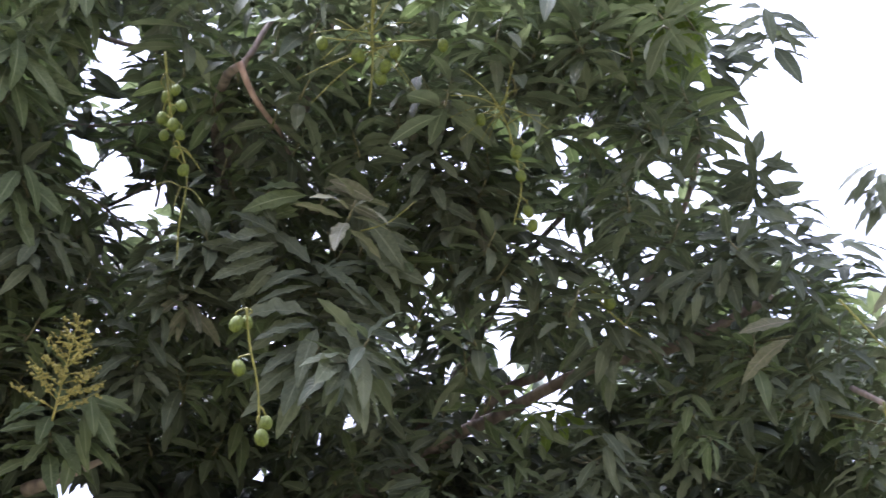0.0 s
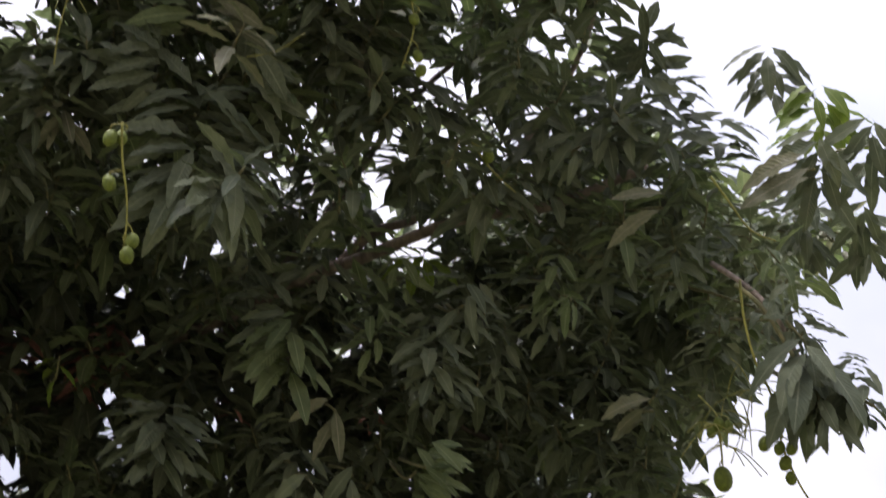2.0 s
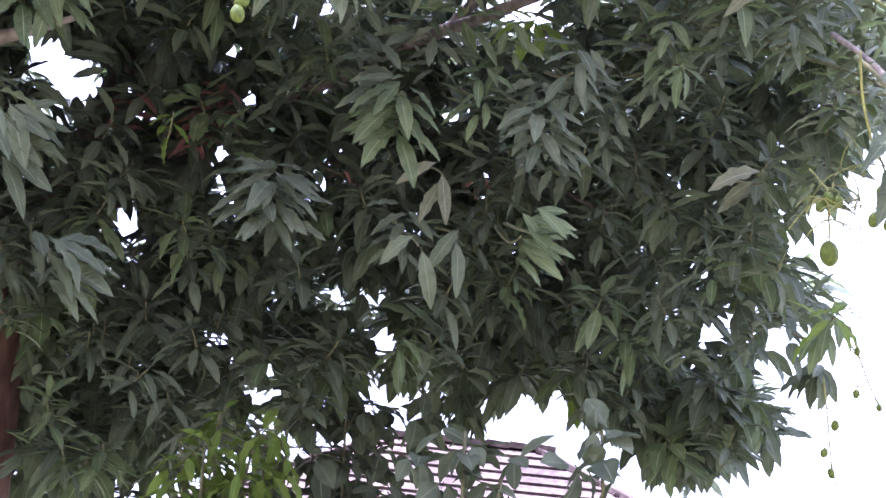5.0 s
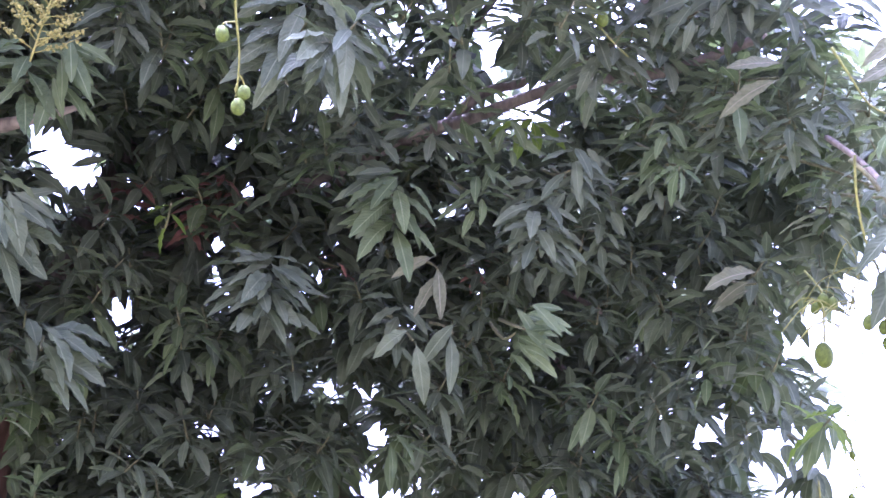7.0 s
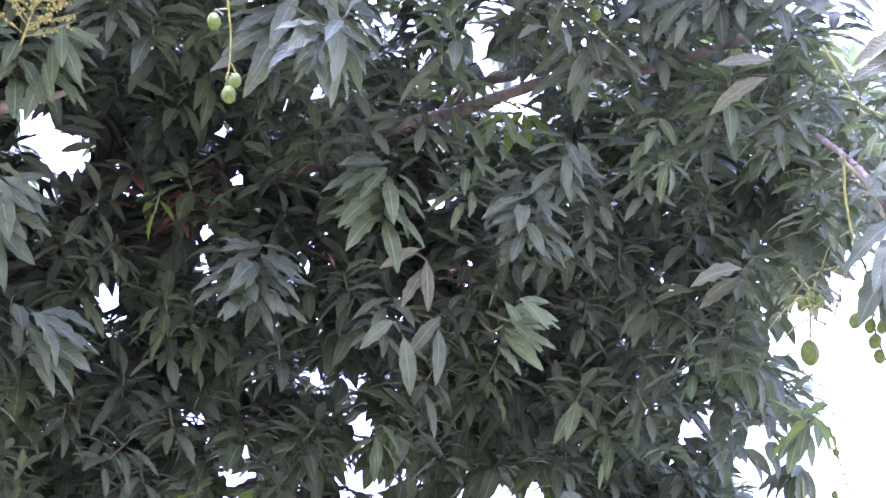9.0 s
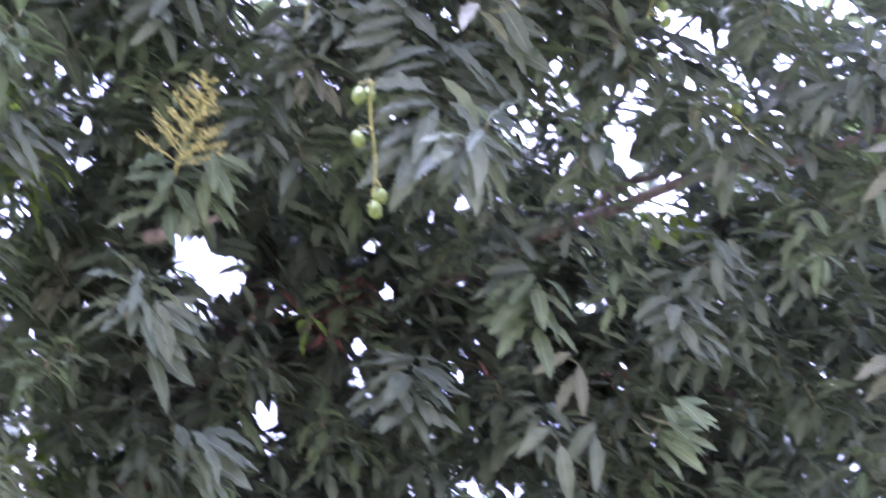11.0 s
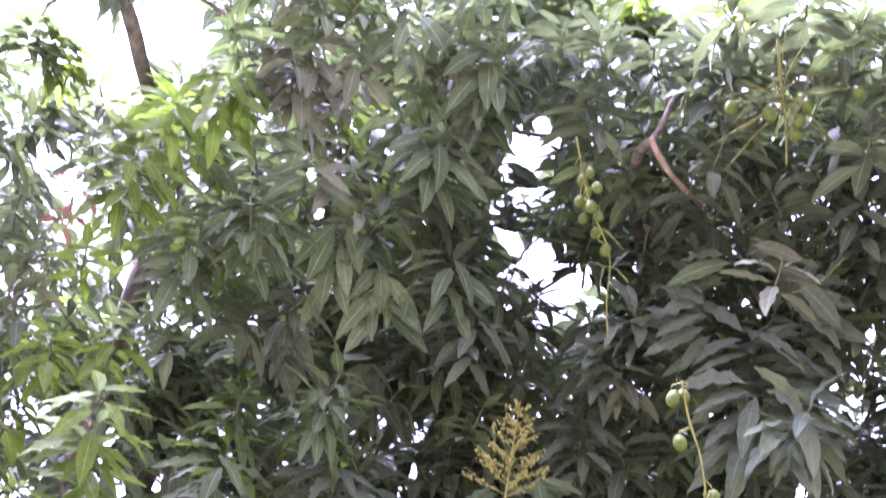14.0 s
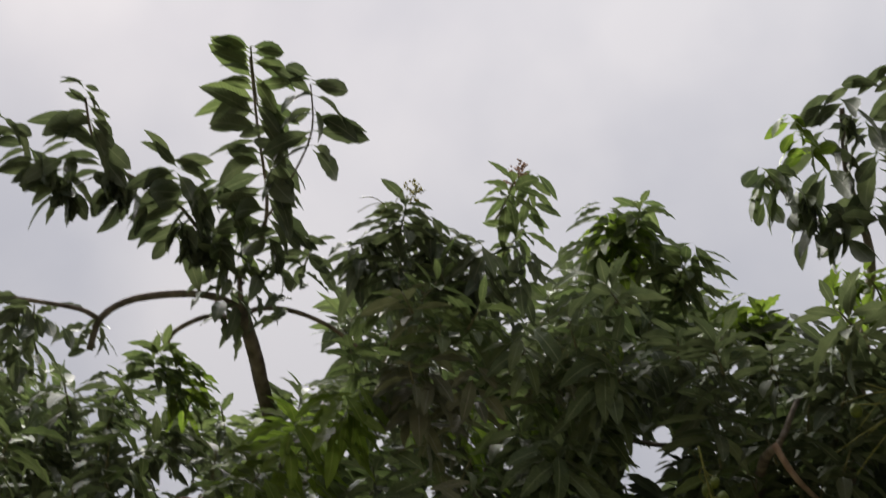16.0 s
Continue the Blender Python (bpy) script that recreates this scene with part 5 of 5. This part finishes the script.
main.fruit([P(18.4, 18.4, 4.4), P(18.5, 17.0, 4.4), P(18.5, 16.6, 4.4)], [P(18.5, 16.2, 4.4)], r=0.003, size=0.085)
main.fruit([P(19.4, 13.3, 5.0), P(20.0, 11.5, 5.0), P(20.6, 10.1, 5.0)], [P(19.7, 12.3, 5.0), P(20.6, 10.1, 5.0), P(19.7, 10.6, 5.0)], r=0.0025, size=0.03)
main.fruit([P(18.4, 11.2, 5.0), P(18.6, 9.6, 5.0), P(18.8, 7.8, 5.0), P(19.1, 6.6, 5.0)],
           [P(18.9, 9.3, 5.0), P(18.5, 8.2, 5.0), P(18.8, 7.4, 5.0)], r=0.0025, size=0.036)
main.side_twigs([P(-3.9, 41.4, 4.4), P(-3.9, 40.9, 4.4), P(-3.7, 40.2, 4.4)], 14, 0.28, 3)
main.side_twigs([P(3.2, 37.7, 4.45), P(3.0, 37.9, 4.45), P(3.4, 37.2, 4.45)], 14, 0.22, 4)
main.side_twigs([P(19.9, 19.8, 4.3), P(19.7, 18.4, 4.3), P(19.0, 18.0, 4.3)], 16, 0.16, 5)
main.side_twigs([P(-13.1, 33.9, 4.4), P(-13.7, 35.5, 4.4)], 5, 0.15, 6)
main.fruit([P(-4.1, 32.7, 4.3), P(-2.7, 33.1, 4.3), P(-1.4, 34.0, 4.3)], [], r=0.002, label="dry curved twig")
main.panicle(P(-17.4, 23.8, 4.55), local(-15, 0.10, 1.0, 0.25), 0.36, FLOWER, "upright yellow-green flower spray", 34, 0.46)
side.panicle(P(-26.4, 49.6, 5.7), local(-25, 0.25, 1.0, 0.0), 0.17, SPIKE, "short pinkish flower spike", 14, 0.3)
side.panicle(P(-32.6, 48.2, 5.6), local(-30, 0.1, 1.0, 0.0), 0.14, FLOWER, "dry yellowish flower spray", 10, 0.5)
side.side_twigs([P(-33.5, 48.1, 5.6), P(-34.2, 48.0, 5.6)], 6, 0.2, 8)
main.panicle(P(-19.5, 42.0, 5.3), local(-18, 0.0, 0.8, 0.5), 0.12, FLOWER, "small yellow flower spray", 8, 0.7)

main.fill.build(main.root, {"dark": "dense dark green mango leaves", "mid": "mid-green mango leaves", "dusty": "dusty greyish mango leaves"})
side.fill.build(side.root, {"dark": "dark green mango leaves", "mid": "mid-green mango leaves", "young": "fresh yellow-green mango leaves", "flush": "reddish new leaves"})


# ---- shrubs below the crown ----
def shrub(name, stems, tone, size, count, label, seed, spread=0.35, sag=0.3, broad=True, thick=0.006, sprigs=()):
    rng = random.Random(seed)
    root = empty(name, (0, 0, 0), label, "shrub")
    fol = Foliage()
    for line in stems:
        stem("stem", line, thick * 2, thick, TWIG, root, "", 7)
        pts = bend(line, 8)
        for i in range(count):
            s = 0.45 + 0.55 * (i + 0.5) / count
            p = pts[int(s * (len(pts) - 1))]
            d = Vector((rng.uniform(-1, 1), rng.uniform(-1, 1), rng.uniform(-0.1, 0.9))).normalized()
            q = p + d * spread * rng.uniform(0.15, 1.0)
            fol.twig([p, (p + q) / 2 + Vector((0, 0, 0.02)), q], 0.004, 0.002)
            for m in leaf_poses(q, d + Vector((0, 0, 0.4)), rng.randint(4, 6), size, sag, rng, 1.1, 0.1):
                if not leaf_clear(m):
                    continue
                fol.leaf(m, tone, BROAD if broad else BLADES)
    for q in sprigs:
        for m in leaf_poses(q, Vector((rng.uniform(-1, 1), -0.5, rng.uniform(-0.3, 0.4))), 5, size, 0.5, rng, 1.0, 0.08):
            if leaf_clear(m):
                fol.leaf(m, tone, BROAD if broad else BLADES)
    fol.build(root, {})
    return root


def rise(az, el, d, lean=0.1):
    top = P(az, el, d)
    return [Vector((top.x + lean, top.y + lean, -0.05)), Vector((top.x + lean * 0.6, top.y + lean * 0.8, top.z * 0.5)), top]


shrub("shrub", [rise(-6.5, 7.6, 5.6), rise(-4.8, 7.1, 5.7, -0.2), rise(-7.9, 6.2, 5.6, 0.3), rise(-5.3, 5.6, 5.5, -0.1), rise(-6.9, 6.1, 5.5, 0.1), rise(-4.3, 5.7, 5.6, -0.1)],
      "young", 0.17, 24, "sunlit yellow-green shrub with long pointed leaves", 21, 0.22, broad=False)
shrub("shrub", [rise(3.8, 7.9, 5.0), rise(9.5, 8.5, 4.8, 0.2), rise(5.5, 6.1, 5.0, -0.2)], "dark", 0.16, 6, "slender sapling with broad dark leaves", 22, 0.10, 0.5,
      sprigs=[P(9.1, 8.4, 4.8), P(9.1, 6.8, 4.8), P(10.0, 6.5, 4.8), P(5.7, 7.0, 5.0), P(4.0, 7.3, 5.0), P(2.1, 6.7, 5.0), P(3.7, 5.7, 5.0), P(4.8, 6.0, 5.0)])
shrub("shrub", [rise(-1.3, 9.4, 6.6), rise(0.3, 8.6, 6.8, -0.2), rise(-2.8, 8.5, 6.7, 0.3), rise(1.8, 9.9, 6.9, 0.2), rise(-3.6, 7.2, 6.5)],
      "dark", 0.18, 26, "thin shrub with dark oval leaves", 23, 0.4, 0.6)


# ---- the house beyond ----
def box(bm, m, sx, sy, sz):
    bmesh.ops.create_cube(bm, size=1.0, matrix=m @ Matrix.Diagonal((sx, sy, sz, 1)))


HOUSE_D = 24.0
ridge_l, ridge_r = P(0.6, 6.9, HOUSE_D), P(6.9, 7.35, HOUSE_D)
top_z = ridge_r.z
ridge_l.z = top_z
along = (ridge_r - ridge_l).normalized()
away = Vector((-along.y, along.x, 0))
if away.y < 0:
    away = -away
house = empty("house", (0, 0, 0), "single-storey house with a weathered pinkish tiled hip roof", "house")
turnz = math.atan2(along.y, along.x)
base_m = Matrix.Translation(Vector((ridge_r.x, ridge_r.y, 0))) @ Matrix.Rotation(turnz, 4, "Z")
PITCH, RUN, LONG = radians(30), 4.2, (ridge_r - ridge_l).length
eave_z = top_z - RUN * math.tan(PITCH)
# courses of tiles on the slope that faces the camera and on the hip end
COURSE = 0.36
n_courses = int(RUN / math.cos(PITCH) / COURSE)
for i in range(n_courses):
    s = (i + 0.5) * COURSE
    run, z = s * math.cos(PITCH), top_z - s * math.sin(PITCH)
    for face in (0, 1, 2):
        bm = bmesh.new()
        if face == 0:
            m = base_m @ Matrix.Translation((-LONG / 2, -run, z)) @ Matrix.Rotation(PITCH - 0.13, 4, "X")
            box(bm, m, LONG + 2 * run, COURSE * 1.1, 0.05)
        else:
            x, quarter = (run, math.pi / 2) if face == 1 else (-LONG - run, -math.pi / 2)
            m = base_m @ Matrix.Translation((x, 0, z)) @ Matrix.Rotation(quarter, 4, "Z") @ Matrix.Rotation(PITCH - 0.13, 4, "X")
            box(bm, m, 2 * run + 0.1, COURSE * 1.1, 0.05)
        part("tile_course", bm, TILE, house, "", False)
for s in range(int(LONG / 0.4) + 1):
    bm = bmesh.new()
    box(bm, base_m @ Matrix.Translation((0.1 - s * 0.4, 0, top_z + 0.05)) @ Matrix.Rotation(0.06, 4, "Y"), 0.42, 0.26, 0.11)
    bmesh.ops.bevel(bm, geom=bm.edges[:], offset=0.02, segments=1)
    part("ridge_tile", bm, TILE, house, "", False)
for hand in (1, -1):
    hip, top = Vector((RUN * hand, -RUN, -RUN * math.tan(PITCH))), Vector((0 if hand == 1 else -LONG, 0, top_z + 0.04))
    for s in range(14):
        bm = bmesh.new()
        box(bm, base_m @ Matrix.Translation(top + hip * (s + 0.5) / 14) @ Matrix.Rotation(-hand * math.pi / 4, 4, "Z") @ Matrix.Rotation(hand * radians(22), 4, "Y"), 0.46, 0.2, 0.09)
        part("hip_tile", bm, TILE, house, "", False)
bm = bmesh.new()
box(bm, base_m @ Matrix.Translation((-LONG / 2, 0, eave_z / 2 - 0.05)), LONG + 2 * RUN - 0.9, 2 * RUN - 0.9, eave_z)
part("wall", bm, PLASTER, house, "cream plastered wall", False)
bm = bmesh.new()
box(bm, base_m @ Matrix.Translation((-LONG / 2, -RUN - 0.02, eave_z - 0.05)), LONG + 2 * RUN + 0.2, 0.04, 0.2)
part("fascia", bm, PAINT, house, "painted fascia board", False)
for i in range(3):
    bm = bmesh.new()
    m = base_m @ Matrix.Translation((-LONG / 2 + (i - 1) * 3.2, -RUN + 0.44, 1.45))
    box(bm, m, 1.3, 0.08, 1.2)
    w = part("window", bm, PAINT, house, "", False)
    for k in (-1, 1):
        bm = bmesh.new()
        box(bm, m @ Matrix.Translation((k * 0.31, -0.045, 0)), 0.54, 0.012, 1.04)
        part("pane", bm, GLASS_DARK, w, "", False)


# ---- a post beyond the crown ----
foot, half = P(13.0, 6.5, 12.0), 0.075
bm = bmesh.new()
box(bm, Matrix.Translation((foot.x, foot.y, 1.25)), half * 2, half * 2, 2.5)
bmesh.ops.bevel(bm, geom=bm.edges[:], offset=0.012, segments=2)
post = part("post", bm, CONCRETE, None, "", False)
tagged(post, "plain grey-brown concrete post standing in the yard", "post")
